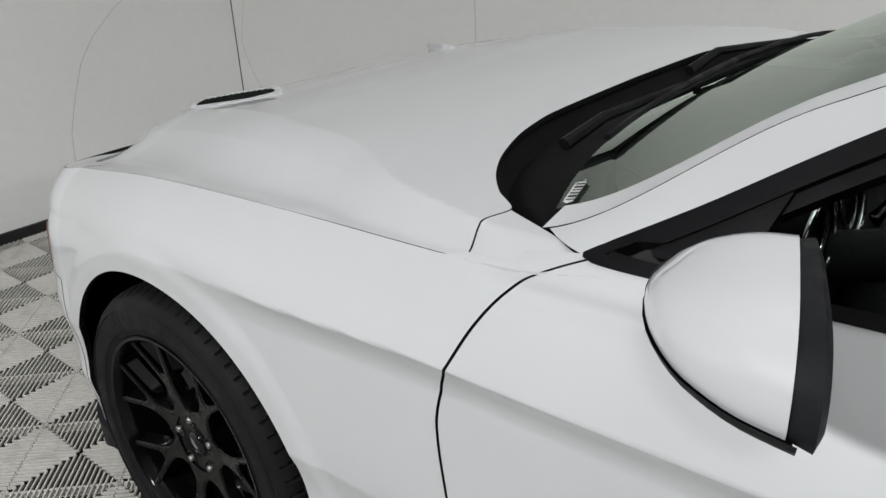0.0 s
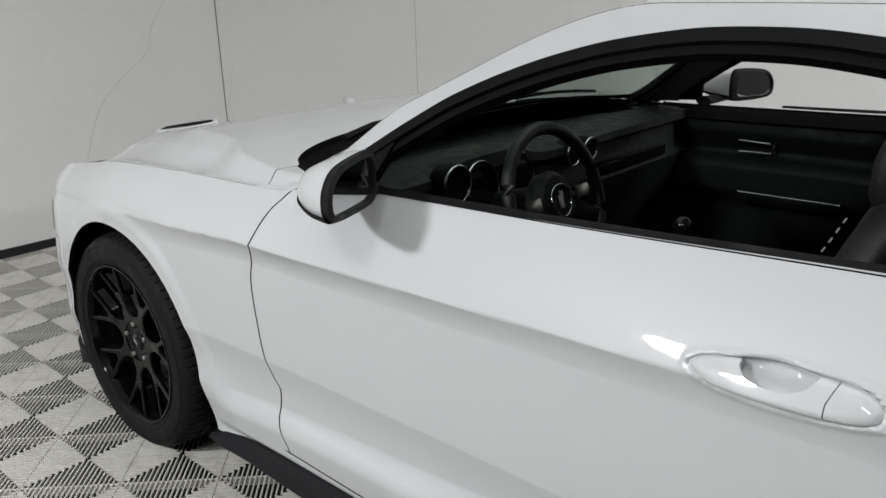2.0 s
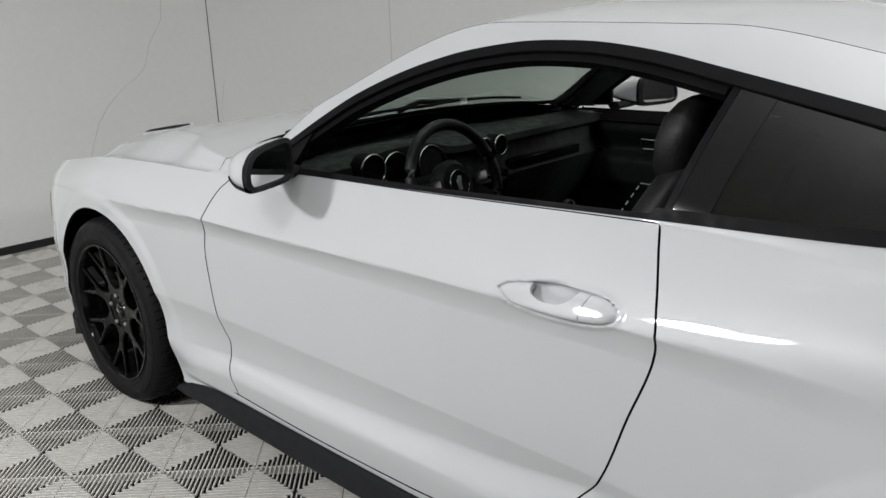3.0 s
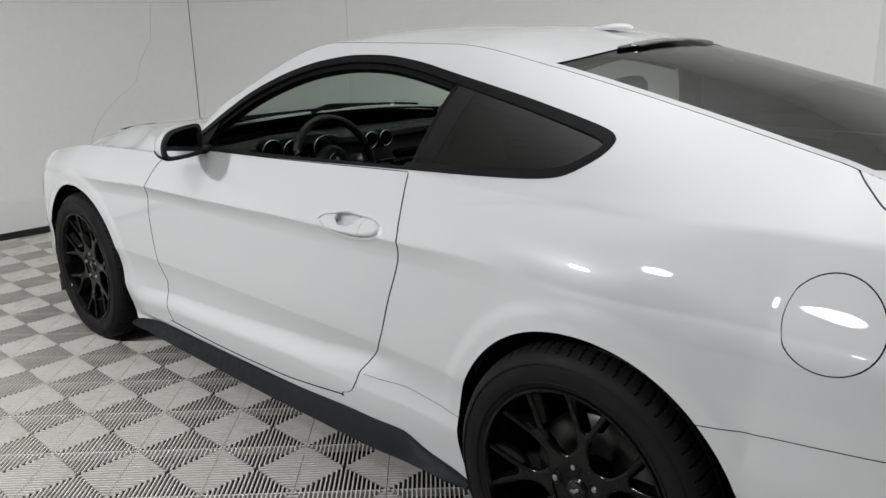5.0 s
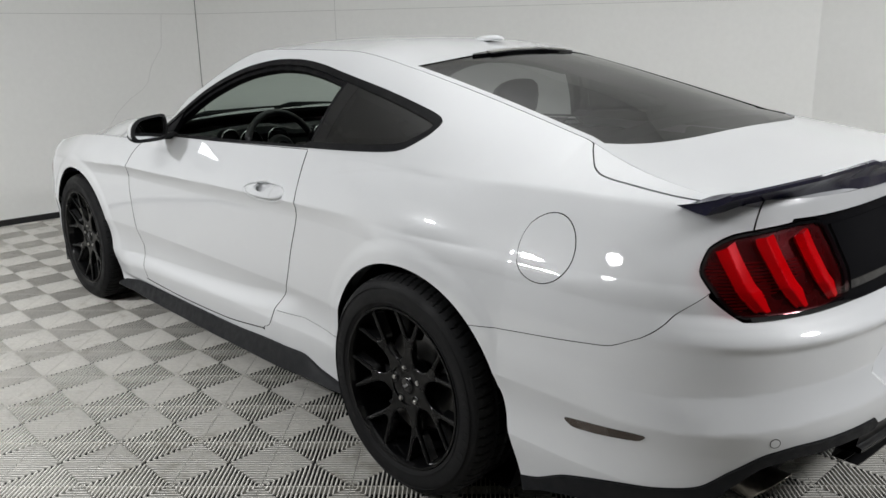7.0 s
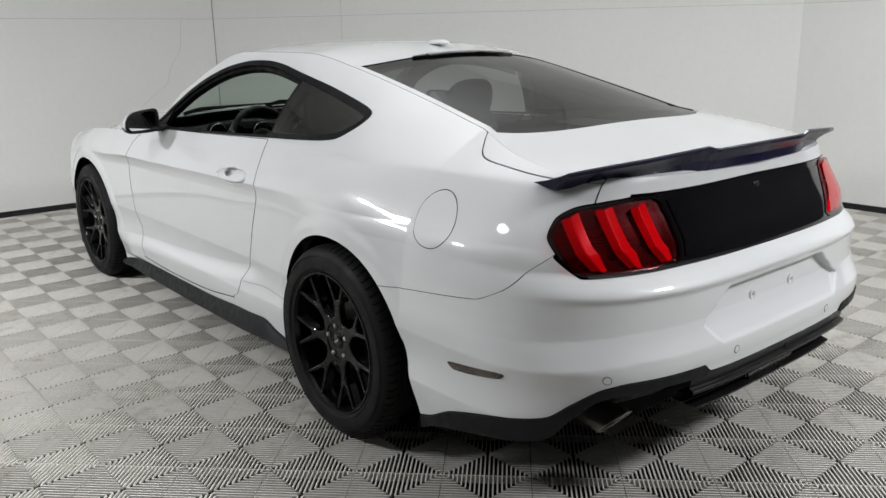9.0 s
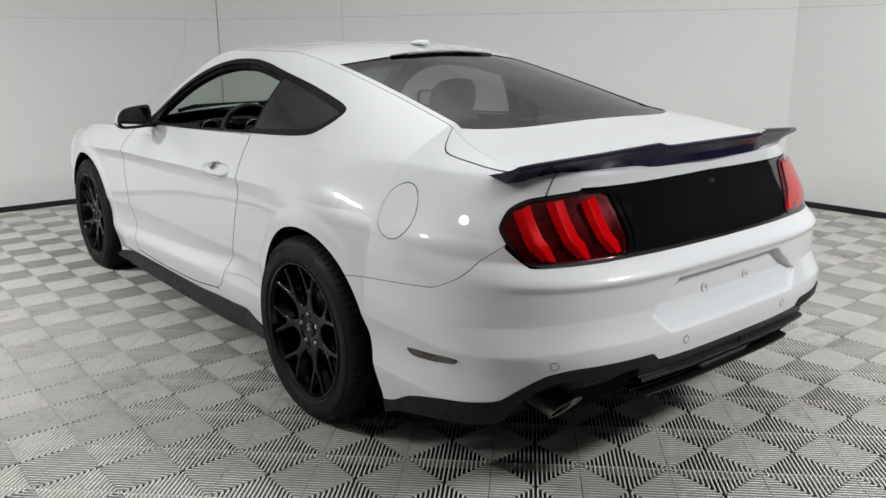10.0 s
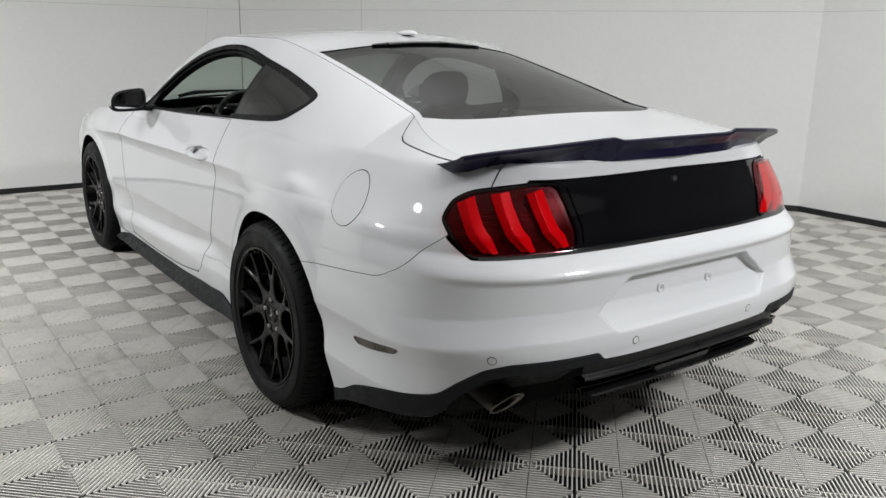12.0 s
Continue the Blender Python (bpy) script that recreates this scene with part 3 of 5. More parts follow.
def tail_top(s):
    return np.interp(s, [-3.3, -2.62], [0.950, 0.943])


HANDLE = poly_dist(rounded([(-0.412, 0.829), (-0.428, 0.845), (-0.482, 0.855), (-0.55, 0.861), (-0.62, 0.861), (-0.660, 0.858), (-0.684, 0.842), (-0.681, 0.822), (-0.655, 0.811), (-0.605, 0.803), (-0.55, 0.800), (-0.495, 0.801), (-0.450, 0.808)], 2, 0.2))


def fender_top(s, z):
    x = shell(s, np.full_like(z, 0.80))[..., 0]
    return np.where(s > XF, hood_edge(np.clip(x, XF, 2.22))[1], np.where(s < 0.6, np.interp(s, [0.47, 0.60], [0.962, 0.935]), pchip(STA, Z_BELT, np.clip(s, 0.60, XF)))) + 0.005 * smooth(0.70, 0.66, s) - z


def inner_top(s):
    return np.where(s > 0.45, np.where(s > 1.6, 0.62, pchip(STA, Z_BELT, np.clip(s, 0.63, XF)) - 0.05), np.where(s > -1.3, belt(s) - 0.020, np.interp(s, [-2.4, -2.2, -1.95, -1.83, -1.75, -1.3], [0.96, 0.985, 1.000, 1.025, 1.0, 1.0])))


def dented(s, z, side):
    """The door's skin with the finger bowl behind the handle."""
    p = shell(s, z, side)
    d = np.hypot((s + 0.542) / 0.075, (z - 0.842) / 0.026)
    h = HANDLE(s, z)
    p[..., 1] += side * (0.0022 * smooth(-0.012, -0.002, h) - 0.021 * (1 - smooth(0.30, 1.0, d)) - 0.0095 * smooth(0.0, 0.004, h))
    return p


for side in (1, -1):
    fl = side > 0

    def skin(s, z, side=side):
        return shell(s, z, side)

    sd = dict(parent=CAR, flip=fl)
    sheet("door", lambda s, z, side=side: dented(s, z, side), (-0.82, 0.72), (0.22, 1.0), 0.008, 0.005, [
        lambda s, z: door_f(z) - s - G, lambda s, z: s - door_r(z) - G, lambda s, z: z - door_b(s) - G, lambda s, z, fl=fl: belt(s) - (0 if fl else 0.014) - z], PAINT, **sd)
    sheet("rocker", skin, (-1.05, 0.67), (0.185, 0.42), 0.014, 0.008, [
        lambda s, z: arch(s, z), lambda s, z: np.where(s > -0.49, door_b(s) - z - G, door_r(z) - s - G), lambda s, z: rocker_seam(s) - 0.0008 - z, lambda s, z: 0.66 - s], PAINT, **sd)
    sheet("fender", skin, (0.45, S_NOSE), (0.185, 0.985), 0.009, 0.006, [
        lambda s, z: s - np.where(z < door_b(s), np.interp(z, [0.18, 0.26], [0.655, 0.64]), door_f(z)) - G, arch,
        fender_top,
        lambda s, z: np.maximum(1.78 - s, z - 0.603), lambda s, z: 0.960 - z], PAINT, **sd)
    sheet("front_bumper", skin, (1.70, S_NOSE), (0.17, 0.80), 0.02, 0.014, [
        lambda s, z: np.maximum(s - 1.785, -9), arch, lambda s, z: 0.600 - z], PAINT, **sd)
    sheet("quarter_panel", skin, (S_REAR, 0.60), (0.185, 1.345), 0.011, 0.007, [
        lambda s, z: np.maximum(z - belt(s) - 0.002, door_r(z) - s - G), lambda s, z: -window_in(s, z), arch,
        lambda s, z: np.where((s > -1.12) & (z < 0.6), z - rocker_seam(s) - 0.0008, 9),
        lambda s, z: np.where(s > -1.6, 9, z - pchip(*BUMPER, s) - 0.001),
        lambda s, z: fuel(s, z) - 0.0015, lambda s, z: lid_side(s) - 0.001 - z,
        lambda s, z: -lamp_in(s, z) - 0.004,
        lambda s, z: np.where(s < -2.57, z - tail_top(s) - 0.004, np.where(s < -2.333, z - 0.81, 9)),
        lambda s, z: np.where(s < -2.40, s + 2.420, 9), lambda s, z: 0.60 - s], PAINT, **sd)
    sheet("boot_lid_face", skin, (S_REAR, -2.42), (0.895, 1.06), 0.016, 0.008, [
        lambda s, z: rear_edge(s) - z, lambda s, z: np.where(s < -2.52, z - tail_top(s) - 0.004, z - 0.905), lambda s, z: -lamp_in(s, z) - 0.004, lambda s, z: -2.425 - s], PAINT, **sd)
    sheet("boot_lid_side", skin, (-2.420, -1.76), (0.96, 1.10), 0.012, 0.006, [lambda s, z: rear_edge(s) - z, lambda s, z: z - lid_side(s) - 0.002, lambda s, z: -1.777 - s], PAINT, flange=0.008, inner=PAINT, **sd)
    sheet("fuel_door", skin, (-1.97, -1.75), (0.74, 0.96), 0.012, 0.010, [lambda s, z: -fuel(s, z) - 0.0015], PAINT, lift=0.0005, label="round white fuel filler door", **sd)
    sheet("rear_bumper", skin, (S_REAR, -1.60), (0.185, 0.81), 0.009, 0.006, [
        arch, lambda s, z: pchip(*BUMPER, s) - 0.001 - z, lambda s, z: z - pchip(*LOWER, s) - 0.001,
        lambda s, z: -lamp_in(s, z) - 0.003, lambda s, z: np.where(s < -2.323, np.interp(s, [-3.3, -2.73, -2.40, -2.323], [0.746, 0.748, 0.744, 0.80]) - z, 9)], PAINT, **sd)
    # the black backs behind the gaps, lamps and tail
    sheet("inner_shell", skin, (S_REAR, S_NOSE), (0.16, 1.06), 0.04, 0.02, [
        lambda s, z: arch(s, z, 0.42), lambda s, z: inner_top(s) - z, lambda s, z: z - np.where(s < -1.7, pchip(*LOWER, s) + 0.02, 0.16)], LINER, lift=-0.032, flange=0, **sd)

# glass and roof
LID_F = lambda q: -1.925 + 0.145 * np.abs(q) ** 4      # line between rear glass and boot lid


def roofmap(x, q):
    return top(x, q)


sheet("roof", roofmap, (-1.08, 0.06), (-1, 1), 0.02, 0.03, [
    lambda x, q: x + 1.045 - 0.055 * np.abs(q) ** 4, lambda x, q: 0.05 - x], PAINT, CAR, flip=False)
sheet("rear_pillar_strip", roofmap, (-1.83, -0.98), (0.955, 1), 0.02, 0.0225, [], PAINT, CAR, flange=0.004)
sheet("rear_pillar_strip", roofmap, (-1.83, -0.98), (-1, -0.955), 0.02, 0.0225, [], PAINT, CAR, flange=0.004)
sheet("pillar_strip", roofmap, (0.05, 0.60), (0.93, 1), 0.02, 0.035, [], PAINT, CAR, flange=0.004)
sheet("pillar_strip", roofmap, (0.05, 0.60), (-1, -0.93), 0.02, 0.035, [], PAINT, CAR, flange=0.004)
sheet("boot_seal", roofmap, (-2.37, -1.76), (-0.997, 0.997), 0.02, 0.02, [lambda x, q: np.maximum(np.abs(q) - 0.93, x + 1.82)], LINER, CAR, lift=-0.010, flange=0)
sheet("boot_lid", roofmap, (-2.384, -1.76), (-1, 1), 0.02, 0.03, [
    lambda x, q: LID_F(q) - 0.004 - x], PAINT, CAR, flange=0.003, inner=PAINT)
sheet("rear_glass", roofmap, (-1.96, -0.98), (-0.955, 0.955), 0.03, 0.04, [
    lambda x, q: -1.045 + 0.055 * np.abs(q) ** 4 - 0.004 - x, lambda x, q: x - LID_F(q) - 0.002], TINT, CAR, "dark tinted rear glass", lift=-0.003, flange=0)
WS_B = lambda q: 0.700 - 0.105 * np.abs(q) ** 2.6
sheet("windscreen", roofmap, (0.03, 0.74), (-0.93, 0.93), 0.03, 0.04, [lambda x, q: WS_B(q) - x, lambda x, q: x - 0.052], WINDSCREEN, CAR, "green-tinted windscreen", lift=-0.003, flange=0)
sheet("windscreen_border", roofmap, (0.45, 0.74), (-0.93, 0.93), 0.015, 0.03, [lambda x, q: WS_B(q) - x, lambda x, q: x - WS_B(q) + 0.035 + 0.045 * np.abs(q) ** 6], LINER, CAR, lift=-0.006, flange=0)
HOOD_B = lambda q: pchip([0, 0.37, 0.51, 0.66, 0.757, 0.823, 0.872, 0.93, 1.0], [0.868, 0.862, 0.845, 0.805, 0.762, 0.716, 0.668, 0.677, 0.668], np.abs(q))
sheet("hood", hood, (0.64, 2.24), (-1, 1), 0.009, 0.007, [
    lambda x, q: x - HOOD_B(q), lambda x, q: (1 - np.abs(q)) * hood_edge(x)[0] - 0.002, lambda x, q: 2.12 - x], PAINT, CAR)

# white corner of the fender between hood, cowl and pillar
for side in (1, -1):
    sheet("fender_corner", lambda x, q, side=side: hood(x, side * q), (0.48, 0.70), (0.84, 1.0), 0.012, 0.01, [
        lambda x, q: HOOD_B(q) - 0.003 - x, lambda x, q: q * hood_edge(x)[0] - np.interp(x, [0.48, 0.59, 0.665, 0.70], [0.795, 0.748, 0.717, 0.702])], PAINT, CAR, flange=0.003, flip=side < 0, inner=PAINT)

# ---- glass, trim and lamps on the body ----
def rim_band(a, b):
    return lambda s, z: np.minimum(window_in(s, z) - a, b - window_in(s, z))


PILLAR = lambda z: np.interp(z, [0.97, 1.24], [-0.690, -0.765])      # front edge of the black pillar behind the door glass
for side in (1, -1):
    fl = side > 0
    skin = lambda s, z, side=side: shell(s, z, side)
    sd = dict(parent=CAR, flip=fl)
    sheet("window_trim", skin, (-1.32, 0.54), (0.94, 1.30), 0.014, 0.006, [lambda s, z: np.minimum(window_in(s, z) + 0.001, np.where((z < belt(s) + 0.03) & (s > -0.69), 0.009 if fl else -0.01, 0.020) - window_in(s, z))], TRIM, lift=0.002, flange=0.02, **sd)
    sheet("weatherstrip", skin, (-0.80, 0.54), (0.985, 1.28), 0.014, 0.006, [
        rim_band(0.0205, 0.034), lambda s, z: s - PILLAR(z) - 0.01, lambda s, z: z - belt(s) - 0.055], TRIM, lift=-0.010, flange=0.026, label="soft black door weatherstrip", **sd)
    sheet("belt_strip", skin, (-0.74, 0.50), (0.94, 1.02), 0.014, 0.005, [
        lambda s, z: window_in(s, z) - 0.008, lambda s, z: belt(s) + (0.013 if fl else -0.010) - z, lambda s, z: s - PILLAR(z)], TRIM, lift=0.001, flange=0.02, **sd)
    sheet("door_pillar", skin, (-0.86, -0.66), (0.97, 1.28), 0.012, 0.010, [
        lambda s, z: window_in(s, z) - 0.0195, lambda s, z: PILLAR(z) - s, lambda s, z: s - PILLAR(z) + 0.014], TRIM, lift=-0.004, flange=0.03, **sd)
    sheet("pillar_cover", skin, (-0.90, -0.70), (0.97, 1.28), 0.012, 0.010, [
        lambda s, z: window_in(s, z) - 0.0195, lambda s, z: PILLAR(z) - 0.016 - s, lambda s, z: s - PILLAR(z) + 0.085], GLOSS, lift=-0.003, flange=0.02, **sd)
    sheet("quarter_glass", skin, (-1.30, -0.75), (0.98, 1.26), 0.02, 0.012, [
        lambda s, z: window_in(s, z) - 0.0195, lambda s, z: PILLAR(z) - 0.086 - s], PRIVACY, lift=-0.003, flange=0, label="dark tinted quarter window", **sd)
    sheet("glass_border", skin, (-1.30, -0.75), (0.98, 1.26), 0.014, 0.008, [
        rim_band(0.0196, 0.042), lambda s, z: PILLAR(z) - 0.086 - s], GLOSS, lift=-0.007, flange=0, **sd)
    sheet("mirror_base_cover", skin, (0.25, 0.53), (0.95, 1.10), 0.012, 0.006, [
        lambda s, z: window_in(s, z) - 0.019, lambda s, z: s - 0.345 + 0.35 * (z - 0.96)], TRIM, lift=-0.003, flange=0.02, **sd)
    # inner faces of pillars and quarters
    sheet("inner_pillar", skin, (-1.78, 0.62), (0.97, 1.32), 0.04, 0.02, [
        lambda s, z: np.where((z < belt(np.clip(s, -0.7, 0.47)) + 0.05) & (s > -0.68) & (s < 0.42), -1, 0.030 - window_in(s, z)), lambda s, z: np.where(s < XR, 0.9, pchip(STA, Z_TOP, np.clip(s, XR, XF)) - 0.004) - z, lambda s, z: z - belt(np.clip(s, -0.7, 0.47)) - 0.01], HEADLINER, lift=0.022, flange=0, parent=CAR, flip=not fl)
    # side skirt: a band with a rolled top edge that drops away in front of the rear wheel
    bm = bmesh.new()
    rings = []
    for x in np.concatenate([np.linspace(-1.005, -0.70, 14), np.linspace(-0.66, 0.975, 26)]):
        e = float(min((x + 1.03) / 0.10, (1.0 - x) / 0.12, 1))
        hi = float(pchip([-1.005, -0.97, -0.836, -0.73, -0.535, -0.25, 0.075, 0.59, 0.90, 0.975], [0.192, 0.204, 0.227, 0.258, 0.254, 0.237, 0.230, 0.222, 0.196, 0.172], x))
        lo = float(np.interp(x, [-1.005, -0.75, -0.15, 0.70, 0.975], [0.180, 0.178, 0.164, 0.158, 0.156]))
        y0, h = float(side_y(x, hi)), hi - lo
        out = 0.022 * (0.4 + 0.6 * e)
        prof = [(y0 - 0.004, hi), (y0 + 0.006, hi - 0.002), (y0 + 0.010, hi - 0.10 * h), (y0 + 0.010 + out * 0.5, hi - 0.55 * h), (y0 + 0.010 + out, lo + 0.006), (y0 + 0.006 + out, lo), (y0 - 0.03, lo - 0.004), (y0 - 0.05, hi - 0.01)]
        rings.append([bm.verts.new((x, side * a, b)) for a, b in prof])
    for A, B in zip(rings, rings[1:]):
        for j in range(8):
            bm.faces.new((A[j], A[(j + 1) % 8], B[(j + 1) % 8], B[j]))
    bm.faces.new(rings[0]), bm.faces.new(rings[-1])
    part("side_skirt", bm, PLASTIC, CAR, "matt black plastic side skirt")
    # front lower lip by the wheel
    sheet("front_lip", skin, (1.69, S_NOSE), (0.10, 0.20), 0.02, 0.02, [lambda s, z: arch(s, z, 0.385), lambda s, z: 0.195 - z, lambda s, z: z - 0.11 - 0.04 * smooth(1.9, 1.72, s)], PLASTIC, lift=0.012, flange=0.05, **sd)
    sheet("side_marker", skin, (1.80, 1.95), (0.58, 0.74), 0.006, 0.008, [poly_dist([(1.865, 0.680), (1.885, 0.715), (1.905, 0.675), (1.90, 0.605), (1.885, 0.615)])], MARKER, lift=0.003, flange=0.004, label="reddish front side marker lens", **sd)
    # rear reflector and its recess
    sheet("reflector", skin, (-2.20, -1.94), (0.41, 0.49), 0.008, 0.005, [poly_dist(rounded([(-1.958, 0.453), (-2.154, 0.474), (-2.185, 0.473), (-2.168, 0.456), (-2.06, 0.439), (-1.990, 0.433)], 2, 0.12))], REFLECTOR, lift=0.002, flange=0.006, label="smoked red bumper reflector", **sd)
    # parking sensors
    for s0, z0 in ((-2.452, 0.484), (-2.894, 0.486)):
        sheet("parking_sensor", skin, (s0 - 0.02, s0 + 0.02), (z0 - 0.02, z0 + 0.02), 0.0025, 0.0025, [lambda s, z, s0=s0, z0=z0: 0.0105 - np.hypot(s - s0, z - z0)], PAINT, lift=0.001, flange=0.002, **sd)
        sheet("sensor_ring", skin, (s0 - 0.02, s0 + 0.02), (z0 - 0.02, z0 + 0.02), 0.002, 0.002, [lambda s, z, s0=s0, z0=z0: 0.0125 - np.hypot(s - s0, z - z0), lambda s, z, s0=s0, z0=z0: np.hypot(s - s0, z - z0) - 0.0108], GAP, lift=0.0006, flange=0, **sd)
    # tail lamp: housing, three raised red bars with folded lower legs, and a black rim
    lamp_ob = sheet("tail_lamp", skin, (-2.77, -2.28), (0.73, 0.96), 0.012, 0.008, [lamp_in], DARKRED, lift=-0.008, flange=0.01, label="tail lamp with three red bars", **sd)
    sub = dict(parent=lamp_ob, flip=fl)
    sheet("lamp_rim", skin, (-2.77, -2.28), (0.73, 0.96), 0.010, 0.005, [lambda s, z: lamp_in(s, z) - 0.0, lambda s, z: 0.006 - lamp_in(s, z)], GLOSS, lift=-0.002, flange=0.012, **sub)
    inner = lambda s, z: lamp_in(s, z) - 0.012
    for c0 in (-2.358, -2.467, -2.578):
        bar = [(c0 + 0.042, 0.914), (c0 - 0.014, 0.924), (c0 - 0.078, 0.822), (c0 - 0.150, 0.762), (c0 - 0.092, 0.753), (c0 - 0.028, 0.808)]
        d = poly_dist(rounded(bar, 1, 0.08))

        def wedge(s, z, c0=c0, side=side):
            p = shell(s, z, side)
            mid = np.interp(z, [0.756, 0.816, 0.921], [c0 - 0.116, c0 - 0.052, c0 + 0.014])
            lift = 0.016 - 0.48 * np.abs(s - mid - 0.006) - 0.25 * np.maximum(0.808 - z, 0)
            p[..., 0] -= lift * 0.8
            p[..., 1] += side * lift * 0.35
            return p
        sheet("lamp_bar", wedge, (c0 - 0.17, c0 + 0.05), (0.74, 0.93), 0.006, 0.006, [d, inner], RED, lift=-0.003, flange=0.014, **sub)
        edge = poly_dist([(c0 + 0.040, 0.911), (c0 + 0.036, 0.911), (c0 - 0.0315, 0.807), (c0 - 0.094, 0.756), (c0 - 0.088, 0.756), (c0 - 0.027, 0.808)])
        sheet("bar_edge", wedge, (c0 - 0.10, c0 + 0.05), (0.74, 0.93), 0.004, 0.004, [edge, inner], RED, lift=0.001, flange=0.003, **sub)
    for k in range(15):
        z0 = 0.764 + 0.0072 * k
        sheet("lamp_fin", skin, (-2.66, -2.29), (z0 - 0.002, z0 + 0.004), 0.012, 0.003, [inner, lambda s, z, z0=z0: 0.0019 - np.abs(z - z0 - 0.001), lambda s, z: z - 0.762 - 0.42 * np.maximum(-2.40 - s, 0)], FIN, lift=-0.006, flange=0.004, **sub)
    sheet("lamp_lens", skin, (-2.77, -2.28), (0.73, 0.96), 0.012, 0.010, [lambda s, z: lamp_in(s, z) - 0.008], LENS, lift=0.009, flange=0, **sub)

# black panel between the lamps
for side in (1, -1):
    skin = lambda s, z, side=side: shell(s, z, side)
    sheet("tail_panel", skin, (S_REAR, -2.52), (0.73, 0.96), 0.02, 0.012, [
        lambda s, z: tail_top(s) - z, lambda s, z: z - 0.752, lambda s, z: -lamp_in(s, z) - 0.003], GLOSS, CAR, "gloss black panel between the tail lamps", lift=-0.005, flip=side > 0)
    sheet("tail_panel_inset", skin, (S_REAR, -2.58), (0.74, 0.95), 0.02, 0.012, [
        lambda s, z: tail_top(s) - 0.020 - z, lambda s, z: z - 0.770, lambda s, z: -lamp_in(s, z) - 0.018], GLOSS, CAR, lift=-0.001, flip=side > 0)
    sheet("tail_lower_trim", skin, (S_REAR, -2.42), (0.73, 0.77), 0.02, 0.006, [
        lambda s, z: np.interp(s, [-2.73, -2.40], [0.755, 0.751]) - z, lambda s, z: z - np.interp(s, [-2.73, -2.40], [0.748, 0.744])], GLOSS, CAR, lift=0.003, flip=side > 0)
bm = bmesh.new()
bmesh.ops.create_cone(bm, cap_ends=True, segments=24, radius1=0.009, radius2=0.0075, depth=0.010, matrix=Matrix.Translation((-2.396, 0, 0.918)) @ Matrix.Rotation(radians(90), 4, "Y"))
part("boot_lock", bm, CHROME, CAR)
# plate fixings
for y in (0.113, -0.113):
    v, f = lathe([(0.004, -0.001), (0.006, -0.0045), (0.010, -0.0015), (0.012, -0.0045), (0.0155, -0.0045), (0.0175, 0.002), (0.004, 0.002)], 24, "x")
    px = float(shell(S_REAR + 0.117, 0.604)[0])
    link("plate_fixing", [(a + px, b + y, c + 0.604) for a, b, c in v], f, PAINT, CAR)

# high brake lamp and roof antenna
def roof_patch(x, y):
    ye = top_edge(x)[0]
    return top(x, y / ye)


sheet("brake_lamp_housing", roof_patch, (-1.085, -1.025), (-0.29, 0.29), 0.008, 0.02, [poly_dist(rounded([(-1.040, -0.285), (-1.040, 0.285), (-1.055, 0.27), (-1.075, 0.15), (-1.075, -0.15), (-1.055, -0.27)], 1, 0.1))], GLOSS, CAR, "black high brake lamp at the roof edge", lift=0.006, flange=0.012)
sheet("brake_lamp_lens", roof_patch, (-1.075, -1.045), (-0.21, 0.21), 0.006, 0.014, [lambda x, y: 0.205 - np.abs(y)], STEEL, CAR, lift=0.009, flange=0.004)
bm = bmesh.new()
bmesh.ops.create_uvsphere(bm, u_segments=24, v_segments=12, radius=1)
for v in bm.verts:
    k = 1 - 0.35 * max(v.co.x, 0)
    v.co = Vector((-0.83 + 0.075 * v.co.x, -0.03 + 0.035 * v.co.y * k, 1.347 + 0.016 * max(v.co.z, -0.25) * (1 - 0.3 * v.co.x)))
part("antenna", bm, PAINT, CAR, "white low roof antenna fin")

# spoiler along the boot's edge: front edge, lip and foot as lines across the car
SY = [0.0, 0.22, 0.245, 0.28, 0.50, 0.62, 0.68, 0.716]
LIP = ([-2.415, -2.412, -2.410, -2.407, -2.372, -2.330, -2.300, -2.275], [1.050, 1.049, 1.050, 1.059, 1.045, 1.034, 1.026, 1.018])
FOOT = ([-2.398, -2.388, -2.386, -2.380, -2.315, -2.240, -2.222, -2.214], [0.986, 0.986, 0.986, 0.985, 0.979, 0.969, 0.965, 0.963])
FRONT = [-2.345, -2.335, -2.330, -2.320, -2.265, -2.205, -2.165, -2.143]
ys = np.concatenate([np.linspace(0.716, 0.30, 34), np.linspace(0.29, 0.21, 14), np.linspace(0.19, 0, 10)])
rings = []
for y in ys:
    lx, lz, fx, fz, nx = (float(np.interp(y, SY, c)) for c in (*LIP, *FOOT, FRONT))
    dz = float(top(nx, min(y / float(top_edge(nx)[0]), 1.0))[2]) + 0.002
    nz = dz + (0.980 - dz) * float(smooth(0.62, 0.70, y))
    mid = lambda k, sag: (nx + (lx - nx) * k, nz + (lz - nz) * (k - sag))
    m1, m2 = mid(0.4, 0.10), mid(0.75, 0.08)
    yo = min(y, 0.707) if y > 0.69 else y
    rings.append([(nx, y, nz), (m1[0], y, m1[1]), (m2[0], y, m2[1]), (lx + 0.006, y, lz), (lx, y, lz - 0.003), (lx + 0.001, y, lz - 0.012),
                  ((lx + fx) / 2 + 0.010, y, (lz + fz) / 2 - 0.006), (fx, yo, fz), (fx + 0.03, yo - 0.01, fz), (nx, y - 0.01, min(nz, fz + 0.02) - 0.004)])
full = rings + [[(x, -y, z) for x, y, z in r] for r in rings[::-1]][1:]
bm = bmesh.new()
vr = [[bm.verts.new(p) for p in r] for r in full]
